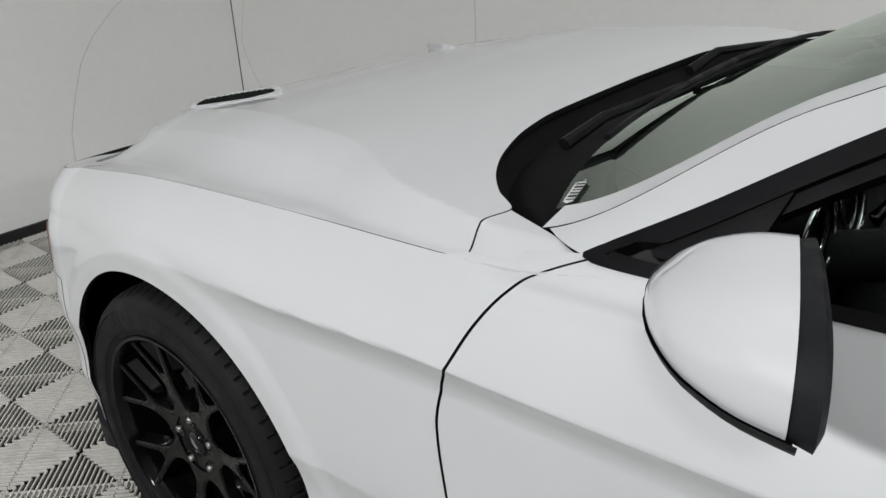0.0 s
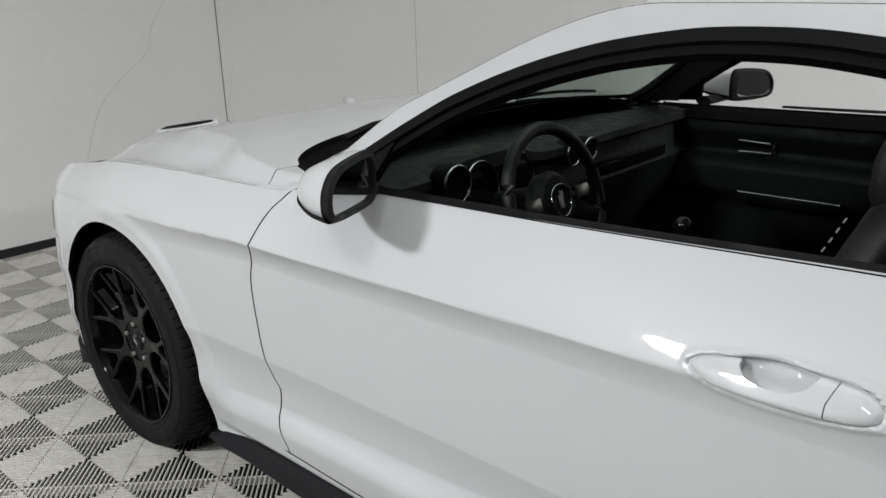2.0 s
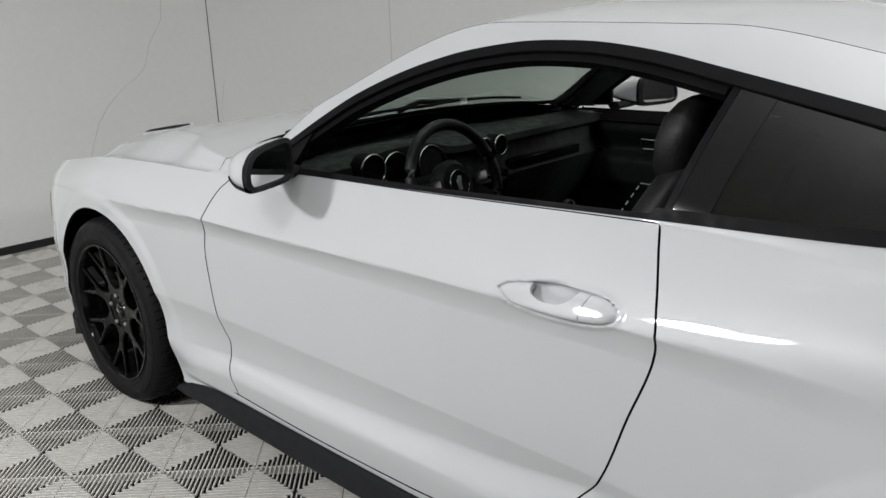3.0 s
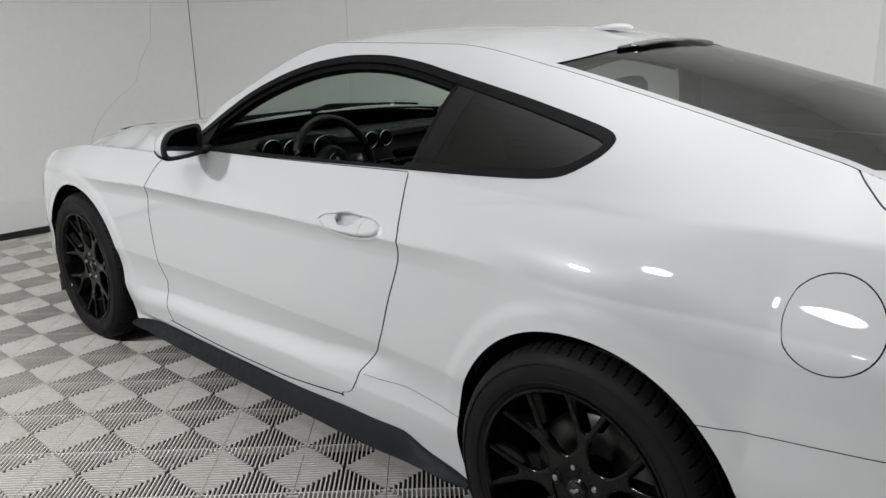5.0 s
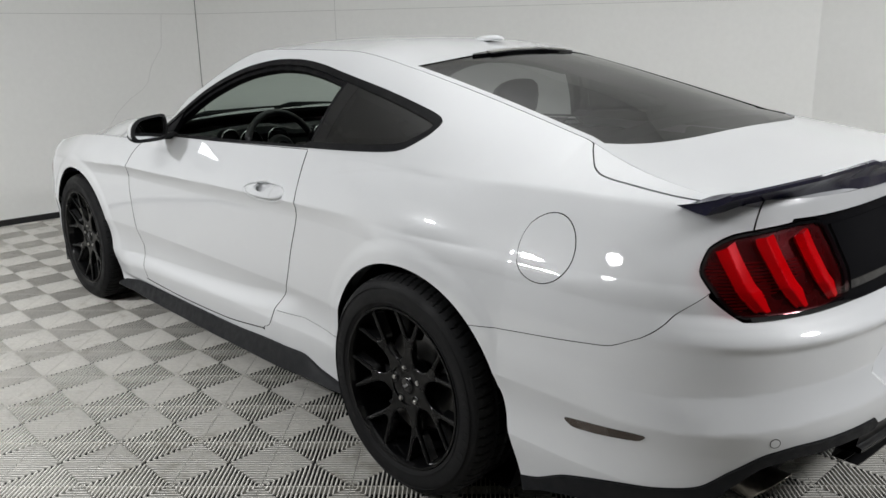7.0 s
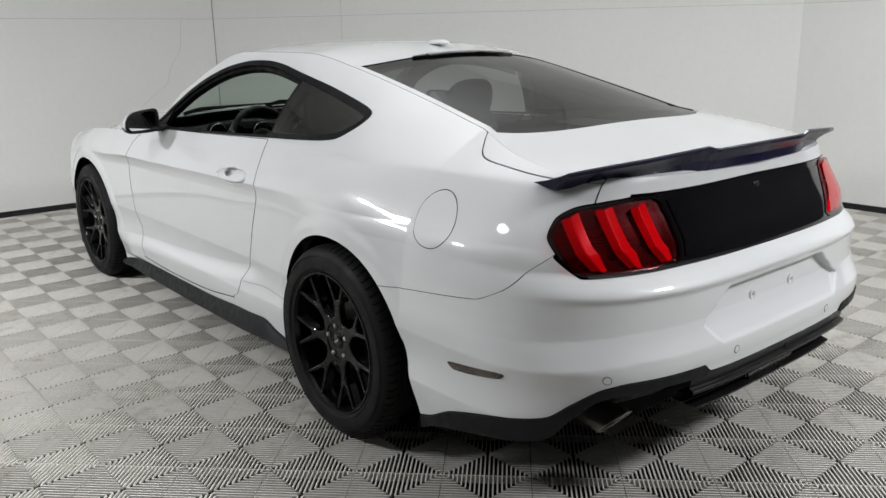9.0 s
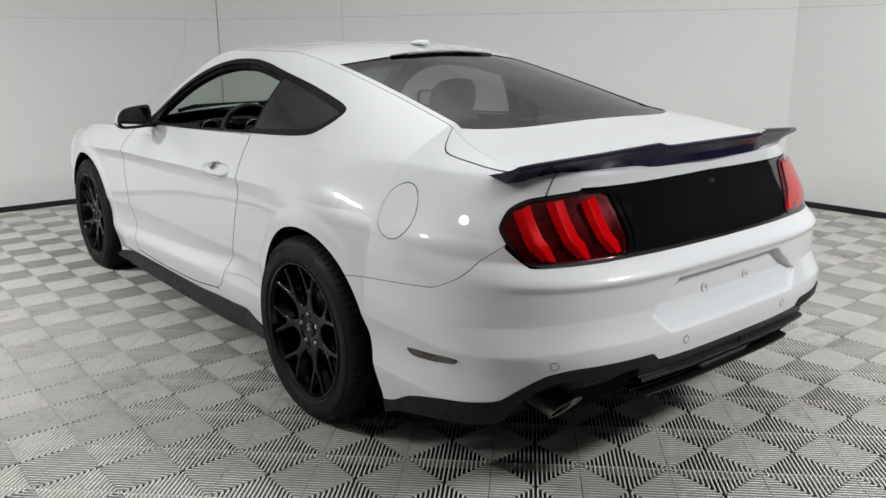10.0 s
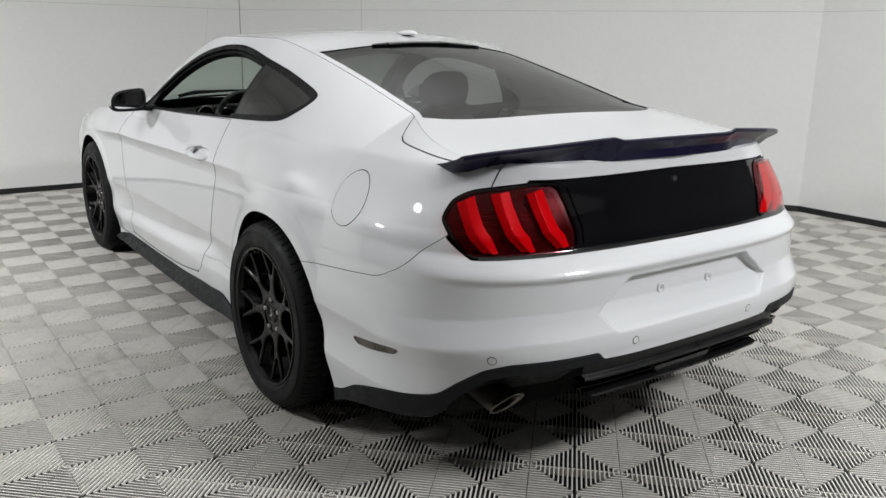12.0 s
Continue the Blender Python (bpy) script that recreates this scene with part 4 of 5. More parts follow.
for A, B in zip(vr, vr[1:]):
    for j in range(len(A)):
        bm.faces.new((A[j], A[(j + 1) % len(A)], B[(j + 1) % len(A)], B[j]))
bm.faces.new(vr[0]), bm.faces.new(vr[-1])
part("spoiler", bm, SPOILER, CAR, "glossy blue-black boot spoiler with stepped lip", 28)

# black lower bumper, diffuser and exhausts
VAL = ([-3.2, -2.790, -2.755, -2.70, -2.527, -2.439, -2.373, -2.318, -2.241, -2.118, -1.935, -1.79, -1.74],
       [0.460, 0.460, 0.440, 0.442, 0.440, 0.426, 0.372, 0.300, 0.275, 0.257, 0.218, 0.165, 0.150])
STEP_Z = [0.312, 0.322, 0.332, 0.337, 0.349, 0.352, 0.357, 0.360, 0.386, 0.390, 0.402, 0.407, 0.46]
STEP_X = [0.030, 0.000, 0.000, 0.035, 0.035, 0.020, 0.020, 0.045, 0.045, -0.012, -0.012, 0.003, 0.003]
for side in (1, -1):
    skin = lambda s, z, side=side: shell(s, z, side)
    sheet("lower_bumper", skin, (S_REAR, -1.74), (0.14, 0.48), 0.014, 0.006, [
        lambda s, z: pchip(*LOWER, s) - 0.002 - z, lambda s, z: z - pchip(*VAL, s), lambda s, z: arch(s, z, 0.402)], PLASTIC, CAR, "matt black lower bumper trim", lift=0.005, flange=0.07, flip=side > 0)

    def stepped(s, z, side=side):
        p = shell(s, z, side)
        p[..., 0] += np.interp(z, STEP_Z, STEP_X)
        return p
    sheet("diffuser", stepped, (S_REAR, -2.715), (0.312, 0.462), 0.014, 0.0025, [
        lambda s, z: pchip(*LOWER, s) - 0.003 - z, lambda s, z: z - np.interp(s, [-2.80, -2.70], [0.3125, 0.370])], DIFFUSER, CAR, "stepped black diffuser under the rear bumper", flange=0, flip=side > 0)
    # undercut that runs from the bumper trim in over the exhaust
    bm = bmesh.new()
    rings = []
    for s in np.linspace(-2.735, -2.30, 40):
        x, y, z = (float(c) for c in shell(s, float(pchip(*VAL, s)) + 0.002, side))
        rings.append([bm.verts.new((x + dx, y * k, max(z - dz, 0.25))) for dx, k, dz in ((0.002, 1.0, 0.0), (0.03, 0.99, 0.022), (0.10, 0.96, 0.065), (0.17, 0.93, 0.12))])
    for A, B in zip(rings, rings[1:]):
        for k in range(3):
            bm.faces.new((A[k], A[k + 1], B[k + 1], B[k]))
    part("bumper_undercut", bm, PLASTIC, CAR)
    bm = bmesh.new()
    tube(bm, [(-2.02, side * 0.585, 0.335), (-2.12, side * 0.590, 0.332), (-2.24, side * 0.597, 0.320)], 0.036, 20)
    ex = part("exhaust_pipe", bm, EXHAUST, CAR)
    v, f = lathe([(0.043, 0.13), (0.046, 0.0), (0.0475, -0.004), (0.0465, -0.007), (0.043, -0.004), (0.0415, 0.0), (0.039, 0.13)], 36, "x")
    link("exhaust_tip", [(-2.362 + a - 0.97 * c * float(smooth(0.13, 0.0, a)), b + side * 0.612, c + 0.314 + 0.10 * max(a, 0)) for a, b, c in v], f, EXHAUST, ex, "dark steel slash-cut exhaust tip")
    v, f = lathe([(0.0005, 0), (0.040, 0)], 24, "x", False)
    link("exhaust_hole", [(-2.270 + a, b + side * 0.612, c + 0.322) for a, b, c in v], f, GAP, ex)
bm = bmesh.new()
a = [bm.verts.new(p) for p in ((-2.494, -0.145, 0.368), (-2.494, 0.145, 0.368), (-2.482, 0.112, 0.322), (-2.482, -0.112, 0.322))]
b = [bm.verts.new((-2.42, v.co.y, v.co.z)) for v in a]
bm.faces.new(a), bm.faces.new(b)
for k in range(4):
    bm.faces.new((a[k], a[(k + 1) % 4], b[(k + 1) % 4], b[k]))
bmesh.ops.bevel(bm, geom=bm.edges[:], offset=0.006, segments=2, affect="EDGES")
part("rear_fog_lamp", bm, FOG, CAR, "smoked lamp in the middle of the diffuser")
# underbody
for x0, x1, w, z0, z1 in ((-2.30, -1.80, 0.60, 0.245, 0.42), (-1.80, -0.95, 0.56, 0.20, 0.46), (-0.98, 0.97, 0.83, 0.15, 0.30), (0.95, 1.80, 0.56, 0.18, 0.60), (1.80, 2.12, 0.60, 0.17, 0.55)):
    bm = bmesh.new()
    box(bm, x0, x1, -w, w, z0, z1, 0.01)
    part("underbody_panel", bm, LINER, CAR)
# wheel houses
for wx, wy in ((1.365, 0.80), (-1.375, 0.83)):
    for side in (1, -1):
        v, f = lathe([(0.408, 0.0), (0.415, -0.02), (0.415, -0.40), (0.05, -0.42)], 48, "y", False)
        pts = [(x + wx, side * (wy + y), max(z + 0.325, 0.12)) for x, y, z in v]
        link("wheel_house", pts, f, LINER, CAR)

# ---- wheels: local y points outwards from the hub's face ----
def wheel_parts(parent):
    # tyre with shoulder blocks and grooves
    prof = [(0.247, 0.022), (0.256, 0.031), (0.274, 0.037), (0.302, 0.037), (0.319, 0.032), (0.331, 0.021), (0.3385, 0.008), (0.342, -0.006), (0.3435, -0.022),
            (0.3435, -0.030), (0.337, -0.033), (0.337, -0.041), (0.344, -0.044), (0.344, -0.072), (0.337, -0.075), (0.337, -0.084), (0.344, -0.087),
            (0.344, -0.112), (0.337, -0.115), (0.337, -0.123), (0.343, -0.126), (0.341, -0.160), (0.332, -0.190), (0.300, -0.206), (0.262, -0.196), (0.247, -0.180)]
    n = 576
    v, f = lathe(prof, n, "y")
    v = np.array(v).reshape(n, len(prof), 3)
    for k in range(n):
        for j, (r, h) in enumerate(prof):
            cut = 0.0
            if 6 <= j <= 9 and (k + j) % 8 == 0:
                cut = 0.007
            if 12 <= j <= 13 and (k + j) % 12 == 0:
                cut = 0.006
            if 16 <= j <= 17 and (k + 6 + j) % 12 == 0:
                cut = 0.006
            if cut:
                v[k, j, [0, 2]] *= 1 - cut / r
    tyre = link("tyre", v.reshape(-1, 3), f, RUBBER, parent, "black road tyre with grooved tread")
    me = tyre.data
    me.set_sharp_from_angle(angle=radians(35))
    # raised rings and plain bars on the sidewall
    for r in (0.268, 0.3110):
        vv, ff = lathe([(r - 0.0012, 0.0330), (r, 0.0385), (r + 0.0012, 0.0330)], 96, "y", False)
        link("sidewall_ring", vv, ff, RUBBER, tyre)
    for a0, count in ((100, 5), (72, 4), (280, 5), (252, 4)):
        for k in range(count):
            a = radians(a0 - k * 4.6)
            bm = bmesh.new()
            box(bm, 0.285, 0.304, 0.032, 0.0376, -0.007, 0.007, 0.002, 1)
            bmesh.ops.rotate(bm, verts=bm.verts[:], cent=(0, 0, 0), matrix=Matrix.Rotation(-a, 3, "Y"))
            part("sidewall_mark", bm, RUBBER, tyre)
    # rim
    rim_prof = [(0.2445, 0.042), (0.2425, 0.047), (0.236, 0.046), (0.231, 0.038), (0.227, 0.020), (0.223, -0.02), (0.212, -0.09), (0.216, -0.185), (0.243, -0.200), (0.246, -0.19), (0.220, -0.178), (0.218, -0.09), (0.228, -0.01), (0.236, 0.03)]
    rim_prof = [(r * 1.042, h - 0.013 if h > 0.015 else h) for r, h in rim_prof]
    vv, ff = lathe(rim_prof, 96, "y")
    rim = link("rim", vv, ff, WHEEL, parent, "matt black alloy rim")
    rim.data.set_sharp_from_angle(angle=radians(40))
    # seven forked spokes
    tilt = lambda r: np.interp(r, [0.04, 0.10, 0.17, 0.247], [0.000, 0.003, 0.011, 0.024])

    def capsule(x, z, a, b, w0, w1):
        t = np.clip(((x - a[0]) * (b[0] - a[0]) + (z - a[1]) * (b[1] - a[1])) / ((b[0] - a[0]) ** 2 + (b[1] - a[1]) ** 2), 0, 1)
        return np.hypot(x - a[0] - t * (b[0] - a[0]), z - a[1] - t * (b[1] - a[1])) - w0 - (w1 - w0) * t

    def blend(p, q, k):
        h = np.clip(0.5 + 0.5 * (q - p) / k, 0, 1)
        return q + (p - q) * h - k * h * (1 - h)

    def depth(x, z):
        """How far a point lies inside one spoke, with round fillets between stem, fork and hub."""
        z = np.abs(z)
        d = blend(capsule(x, z, (0.05, 0), (0.148, 0), 0.021, 0.0115), capsule(x, z, (0.132, 0.004), (0.2480, 0.0562), 0.0076, 0.0064), 0.014)
        return -blend(d, np.hypot(x, z) - 0.080, 0.034)

    def face(x, z):
        k = 1 - np.clip(depth(x, z) / 0.0042, 0, 1)
        return np.stack([x, tilt(np.hypot(x, z)) - 0.0034 * k * k, z], -1)

    sn, cs = math.sin(math.pi / 7), math.cos(math.pi / 7)
    first = sheet("spoke", face, (0.055, 0.263), (-0.10, 0.10), 0.003, 0.003, [
        depth, lambda x, z: x * sn - np.abs(z) * cs, lambda x, z: np.hypot(x, z) - 0.064, lambda x, z: 0.2475 - np.hypot(x, z)], WHEEL, parent, flange=0.036, flip=True)
    for k in range(7):
        ob = first if k == 0 else new("spoke", first.data)
        ob.parent = parent
        ob.matrix_basis = Matrix.Rotation(-(2 * math.pi * k / 7 + radians(18)), 4, "Y")
    vv, ff = lathe([(0.0005, -0.002), (0.026, -0.002), (0.030, -0.006), (0.034, -0.006), (0.040, -0.003), (0.070, -0.003), (0.080, -0.010), (0.082, -0.045), (0.0005, -0.045)], 60, "y", False)
    hub = link("hub", vv, ff, WHEEL, parent)
    hub.data.set_sharp_from_angle(angle=radians(30))
    vv, ff = lathe([(0.0005, 0.002), (0.020, 0.001), (0.027, -0.003), (0.027, -0.006)], 40, "y", False)
    cap = link("centre_cap", vv, ff, GLOSS, parent)
    bm = bmesh.new()
    box(bm, -0.011, 0.010, 0.0018, 0.003, -0.004, 0.003, 0.001, 1)
    box(bm, 0.004, 0.014, 0.0018, 0.003, 0.002, 0.006, 0.001, 1)
    bmesh.ops.rotate(bm, verts=bm.verts[:], cent=(0, 0, 0), matrix=Matrix.Rotation(radians(-35), 3, "Y"))
    part("cap_emblem", bm, EMBLEM, cap)
    for k in range(5):
        a = 2 * math.pi * k / 5 + radians(13)
        bm = bmesh.new()
        bmesh.ops.create_cone(bm, cap_ends=True, segments=6, radius1=0.0105, radius2=0.0080, depth=0.020, matrix=Matrix.Translation((0.057 * math.cos(a), -0.006, 0.057 * math.sin(a))) @ Matrix.Rotation(radians(-90), 4, "X"))
        bmesh.ops.bevel(bm, geom=bm.edges[:], offset=0.0015, segments=1, affect="EDGES")
        part("wheel_nut", bm, NUT, parent, "grey steel wheel nut")
        vv, ff = lathe([(0.0125, -0.004), (0.0140, -0.0005), (0.0165, -0.0005), (0.0180, -0.004)], 24, "y", False)
        link("nut_seat", [(p[0] + 0.057 * math.cos(a), p[1], p[2] + 0.057 * math.sin(a)) for p in vv], ff, WHEEL, parent)
    vv, ff = lathe([(0.06, -0.075), (0.160, -0.075), (0.162, -0.078), (0.162, -0.098), (0.160, -0.100), (0.06, -0.100)], 64, "y")
    link("brake_disc", vv, ff, DISC, parent)
    bm = bmesh.new()
    rings = []
    for i in range(9):
        a = radians(-26 + 52 * i / 8 + 8)
        c, s, k = math.cos(a), math.sin(a), 0.75 if i in (0, 8) else 1
        rings.append([bm.verts.new((r * c, y, r * s)) for r, y in ((0.112, -0.040 * k), (0.150, -0.036 * k), (0.172, -0.046 * k), (0.174, -0.115), (0.112, -0.115))])
    for A, B in zip(rings, rings[1:]):
        for j in range(5):
            bm.faces.new((A[j], A[(j + 1) % 5], B[(j + 1) % 5], B[j]))
    bm.faces.new(rings[0]), bm.faces.new(rings[-1])
    return parent, bm


WHEEL_F = thing("wheel", "", "")
WHEEL_F.location = (1.352, 0.862, 0.343)
WHEEL_F.parent = CAR
_, bmc = wheel_parts(WHEEL_F)
part("brake_caliper", bmc, CALIPER, WHEEL_F, "bare metal brake caliper")
for x, y, turn, spin in ((-1.368, 0.892, 0, 73.5), (1.352, -0.862, 180, 3), (-1.368, -0.892, 180, 14)):
    w = copy_thing(WHEEL_F, Matrix.Translation((x, y, 0.343)) @ Matrix.Rotation(radians(turn), 4, "Z") @ Matrix.Rotation(radians(spin), 4, "Y"))

# ---- mirrors, handles, hood vents, cowl and wipers ----
def mirror(side):
    hub = new("door_mirror")
    hub.parent = CAR
    hub["label"] = "white door mirror with a black lower cover"

    # outline of the housing seen from behind, from the lower outer corner up and over to the lower inner one
    ring = rounded([(0.086, -0.030), (0.084, 0.008), (0.062, 0.038), (0.028, 0.052), (-0.068, 0.060), (-0.088, 0.053), (-0.095, 0.018), (-0.092, -0.042), (-0.068, -0.051), (0.070, -0.050)], 2, 0.22)
    ring = ring[np.argsort(-((np.arctan2(ring[:, 1] + 0.030, ring[:, 0]) % (2 * math.pi))))][::-1]
    angle = np.arctan2(ring[:, 1] + 0.030, ring[:, 0]) % (2 * math.pi)

    def pt(a, t, grow=0.0):
        a = a % (2 * math.pi)
        u = float(np.interp(a, angle, ring[:, 0], period=2 * math.pi))
        v = float(np.interp(a, angle, ring[:, 1], period=2 * math.pi))
        # in plan the outer side sweeps round to the door; the underside stays level and the top falls to the nose
        wide, tall = (u + 0.0045) / 0.0905, v / (0.051 if v < 0 else 0.060)
        out = float(pchip([0, 0.25, 0.5, 0.75, 0.92, 1], [1.016, 1.013, 0.996, 0.955, 0.905, 0.866], t))
        hi = float(pchip([0, 0.3, 0.6, 0.85, 1], [1.066, 1.060, 1.044, 1.020, 0.999], t))
        lo = 0.961 + 0.008 * t + 0.028 * t * t
        mid, zc = (out + 0.836) / 2, lo + 0.47 * (hi - lo)
        y = mid + wide * ((out - 0.836) / 2 + grow)
        z = zc + tall * ((hi - zc if v > 0 else zc - lo) + grow)
        return ((0.190 + 0.38 * (1.016 - y)) * (1 - t) + 0.390 * t, side * y, z)

    def skin(a0, a1, t0, t1, name, mat, grow, label=""):
        verts, faces = [], []
        na, nt = 40, 14
        for i in range(na + 1):
            for j in range(nt + 1):
                verts.append(pt(a0 + (a1 - a0) * i / na, t0 + (t1 - t0) * j / nt, grow))
        for i in range(na):
            for j in range(nt):
                a = i * (nt + 1) + j
                faces.append((a, a + 1, a + nt + 2, a + nt + 1))
        bm = bm_of(verts, faces)
        bmesh.ops.remove_doubles(bm, verts=bm.verts[:], dist=1e-5)
        return part(name, bm, mat, hub, label)

    skin(radians(-4), radians(184), 0.10, 0.95, "mirror_cap", PAINT, 0.003, "white door mirror cap")
    skin(radians(180), radians(360), 0.06, 1.0, "mirror_lower_cover", PLASTIC, 0.0075, "black plastic lower mirror cover")
    skin(radians(-10), radians(190), 0.945, 1.0, "mirror_foot", PLASTIC, 0.0045)
    bm = bmesh.new()
    ra, rb, rc, rd = [], [], [], []
    for i in range(48):
        a = 2 * math.pi * i / 48
        ra.append(bm.verts.new(pt(a, 0.10, 0.001)))
        rb.append(bm.verts.new(pt(a, 0.0, 0.003)))
        p = Vector(pt(a, 0.0, -0.008))
        rc.append(bm.verts.new(p - Vector((0.006, 0, 0))))
        rd.append(bm.verts.new(p + Vector((0.006, 0, 0))))
    for i in range(48):
        j = (i + 1) % 48
        for A, B in ((ra, rb), (rb, rc), (rc, rd)):
            bm.faces.new((A[i], A[j], B[j], B[i]))
    part("mirror_bezel", bm, PLASTIC, hub)
    bm = bmesh.new()
    bm.faces.new([bm.verts.new(Vector(pt(2 * math.pi * i / 48, 0.0, -0.007)) + Vector((0.003, 0, 0))) for i in range(48)])
    part("mirror_glass", bm, MIRROR, hub)
    bm = bmesh.new()
    tube(bm, [(0.335, side * 0.775, 0.962), (0.325, side * 0.82, 0.962), (0.310, side * 0.87, 0.968)], [0.030, 0.026, 0.028], 12, flat=0.55)
    part("mirror_stalk", bm, PLASTIC, hub)


for side in (1, -1):
    mirror(side)
    # door handle: a pull over the finger bowl, and the fixed cap behind it
    bowl = poly_dist(rounded([(-0.484, 0.870), (-0.494, 0.846), (-0.508, 0.836), (-0.53, 0.831), (-0.562, 0.832), (-0.584, 0.841), (-0.597, 0.856), (-0.602, 0.870)], 2, 0.2))

    def grip(s, z, side=side):
        p = shell(s, z, side)
        d = HANDLE(s, z) - 0.003
        p[..., 1] += side * (-0.004 + (0.010 + 0.008 * np.sin(np.pi * np.clip((-0.40 - s) / 0.30, 0, 1))) * np.sqrt(np.clip(1 - (1 - np.clip(d / 0.016, 0, 1)) ** 2, 0, 1)))
        return p
    split = lambda z: np.interp(z, [0.811, 0.833, 0.858], [-0.614, -0.613, -0.622])
    hd = dict(parent=CAR, flip=side > 0, flange=0.010, inner=PAINT)
    sheet("door_handle", grip, (-0.63, -0.40), (0.79, 0.87), 0.005, 0.004, [lambda s, z: HANDLE(s, z) - 0.003, lambda s, z: s - split(z) - 0.0008, lambda s, z: -bowl(s, z)], PAINT, label="white body-coloured door handle", **hd)
    sheet("handle_cap", grip, (-0.69, -0.60), (0.79, 0.87), 0.005, 0.004, [lambda s, z: HANDLE(s, z) - 0.003, lambda s, z: split(z) - 0.0008 - s], PAINT, **hd)
    # hood vent: frame, dark well and slats
    def patch(x, y, side=side):
        p = hood(x, side * y / hood_edge(x)[0])
        p[..., 2] += 0.017 * smooth(0.0, 0.075, (x - 1.665) * 0.62 - (y - 0.395) * 0.785) - 0.001
        return p
    VENT = [(1.80, 0.475), (1.665, 0.395), (1.61, 0.325), (1.66, 0.310), (1.82, 0.420)]
    vd = poly_dist(rounded(VENT, 2, 0.12))
    sheet("hood_vent_frame", patch, (1.56, 1.86), (0.28, 0.50), 0.008, 0.008, [vd, lambda x, y: 0.012 - vd(x, y)], PAINT, CAR, lift=0.0035, flange=0.020, flip=side < 0, inner=PAINT)
    well = sheet("hood_vent", patch, (1.56, 1.86), (0.28, 0.50), 0.01, 0.01, [lambda x, y: vd(x, y) - 0.010], GAP, CAR, "black slatted hood vent", lift=0.0015, flange=0, flip=side < 0)
    for k in range(16):
        c = 1.62 + 0.0125 * k
        sheet("vent_slat", patch, (c - 0.006, c + 0.006), (0.28, 0.50), 0.003, 0.01, [lambda x, y: vd(x, y) - 0.0115, lambda x, y, c=c: 0.003 - np.abs(x - c)], TRIM, well, lift=0.003, flange=0.002, flip=side < 0)

# cowl under the windscreen
bm = bmesh.new()
rings = []
for q in np.linspace(-0.872, 0.872, 61):
    a, xb = abs(q), float(HOOD_B(q))
    hx = hood(xb + 0.012, q)
    aw = a / 0.872
    w = top(float(WS_B(aw)) + 0.002, np.sign(q) * aw)
    rings.append([bm.verts.new(p) for p in ((hx[0], hx[1], hx[2] - 0.010), (xb - 0.02, hx[1], hx[2] - 0.045), ((xb + w[0]) / 2, (hx[1] + w[1]) / 2, w[2] - 0.035), (w[0] - 0.004, w[1], w[2] - 0.012), (w[0] - 0.012, w[1], w[2] - 0.006))])
for A, B in zip(rings, rings[1:]):
    for j in range(4):
        bm.faces.new((A[j], A[j + 1], B[j + 1], B[j]))
part("cowl", bm, LINER, CAR, "black plastic cowl under the windscreen")
for y0, y1 in ((0.50, -0.12), (-0.02, -0.56)):
    pts = []
    for k in range(9):
        y = y0 + (y1 - y0) * k / 8
        x = float(WS_B(abs(y) / 0.72)) - 0.012 - 0.02 * math.sin(math.pi * k / 8)
        p = top(x, y / float(top_edge(x)[0]))
        pts.append((p[0], p[1], p[2] + 0.014))
    bm = bmesh.new()
    tube(bm, pts, 0.0055, 6)
    wiper = part("wiper_blade", bm, TRIM, CAR, "black wiper blade resting on the glass")
    bm = bmesh.new()
    b = pts[0]
    tube(bm, [(b[0] + 0.055, b[1] + 0.03, b[2] - 0.012), (b[0] + 0.04, b[1] - 0.06, b[2] + 0.012), pts[4]], [0.011, 0.009, 0.006], 8)
    part("wiper_arm", bm, TRIM, wiper)
# sticker with a bar code inside the windscreen's corner
def ws_patch(x, y):
    return top(x, y / top_edge(x)[0])


stk = sheet("windscreen_sticker", ws_patch, (0.58, 0.64), (0.60, 0.70), 0.01, 0.01, [poly_dist([(0.592, 0.682), (0.607, 0.618), (0.622, 0.624), (0.607, 0.688)])], STICKER, CAR, lift=0.001, flange=0)
for k in range(7):
    y0 = 0.6255 + 0.0085 * k
    x0 = 0.6085 - 0.234 * (y0 - 0.625)
    sheet("sticker_bar", ws_patch, (x0 - 0.004, x0 + 0.010), (y0 - 0.003, y0 + 0.003), 0.004, 0.002, [lambda x, y, y0=y0, k=k: 0.0012 + 0.0006 * (k % 3) - np.abs(y - y0)], GAP, stk, lift=0.002, flange=0)

# ---- the cabin ----
def loft(bm, rings, close=True):
    vr = [[bm.verts.new(p) for p in r] for r in rings]
    for A, B in zip(vr, vr[1:]):
        for j in range(len(A) if close else len(A) - 1):
            bm.faces.new((A[j], A[(j + 1) % len(A)], B[(j + 1) % len(A)], B[j]))
    if close:
        bm.faces.new(vr[0])
        bm.faces.new(vr[-1])


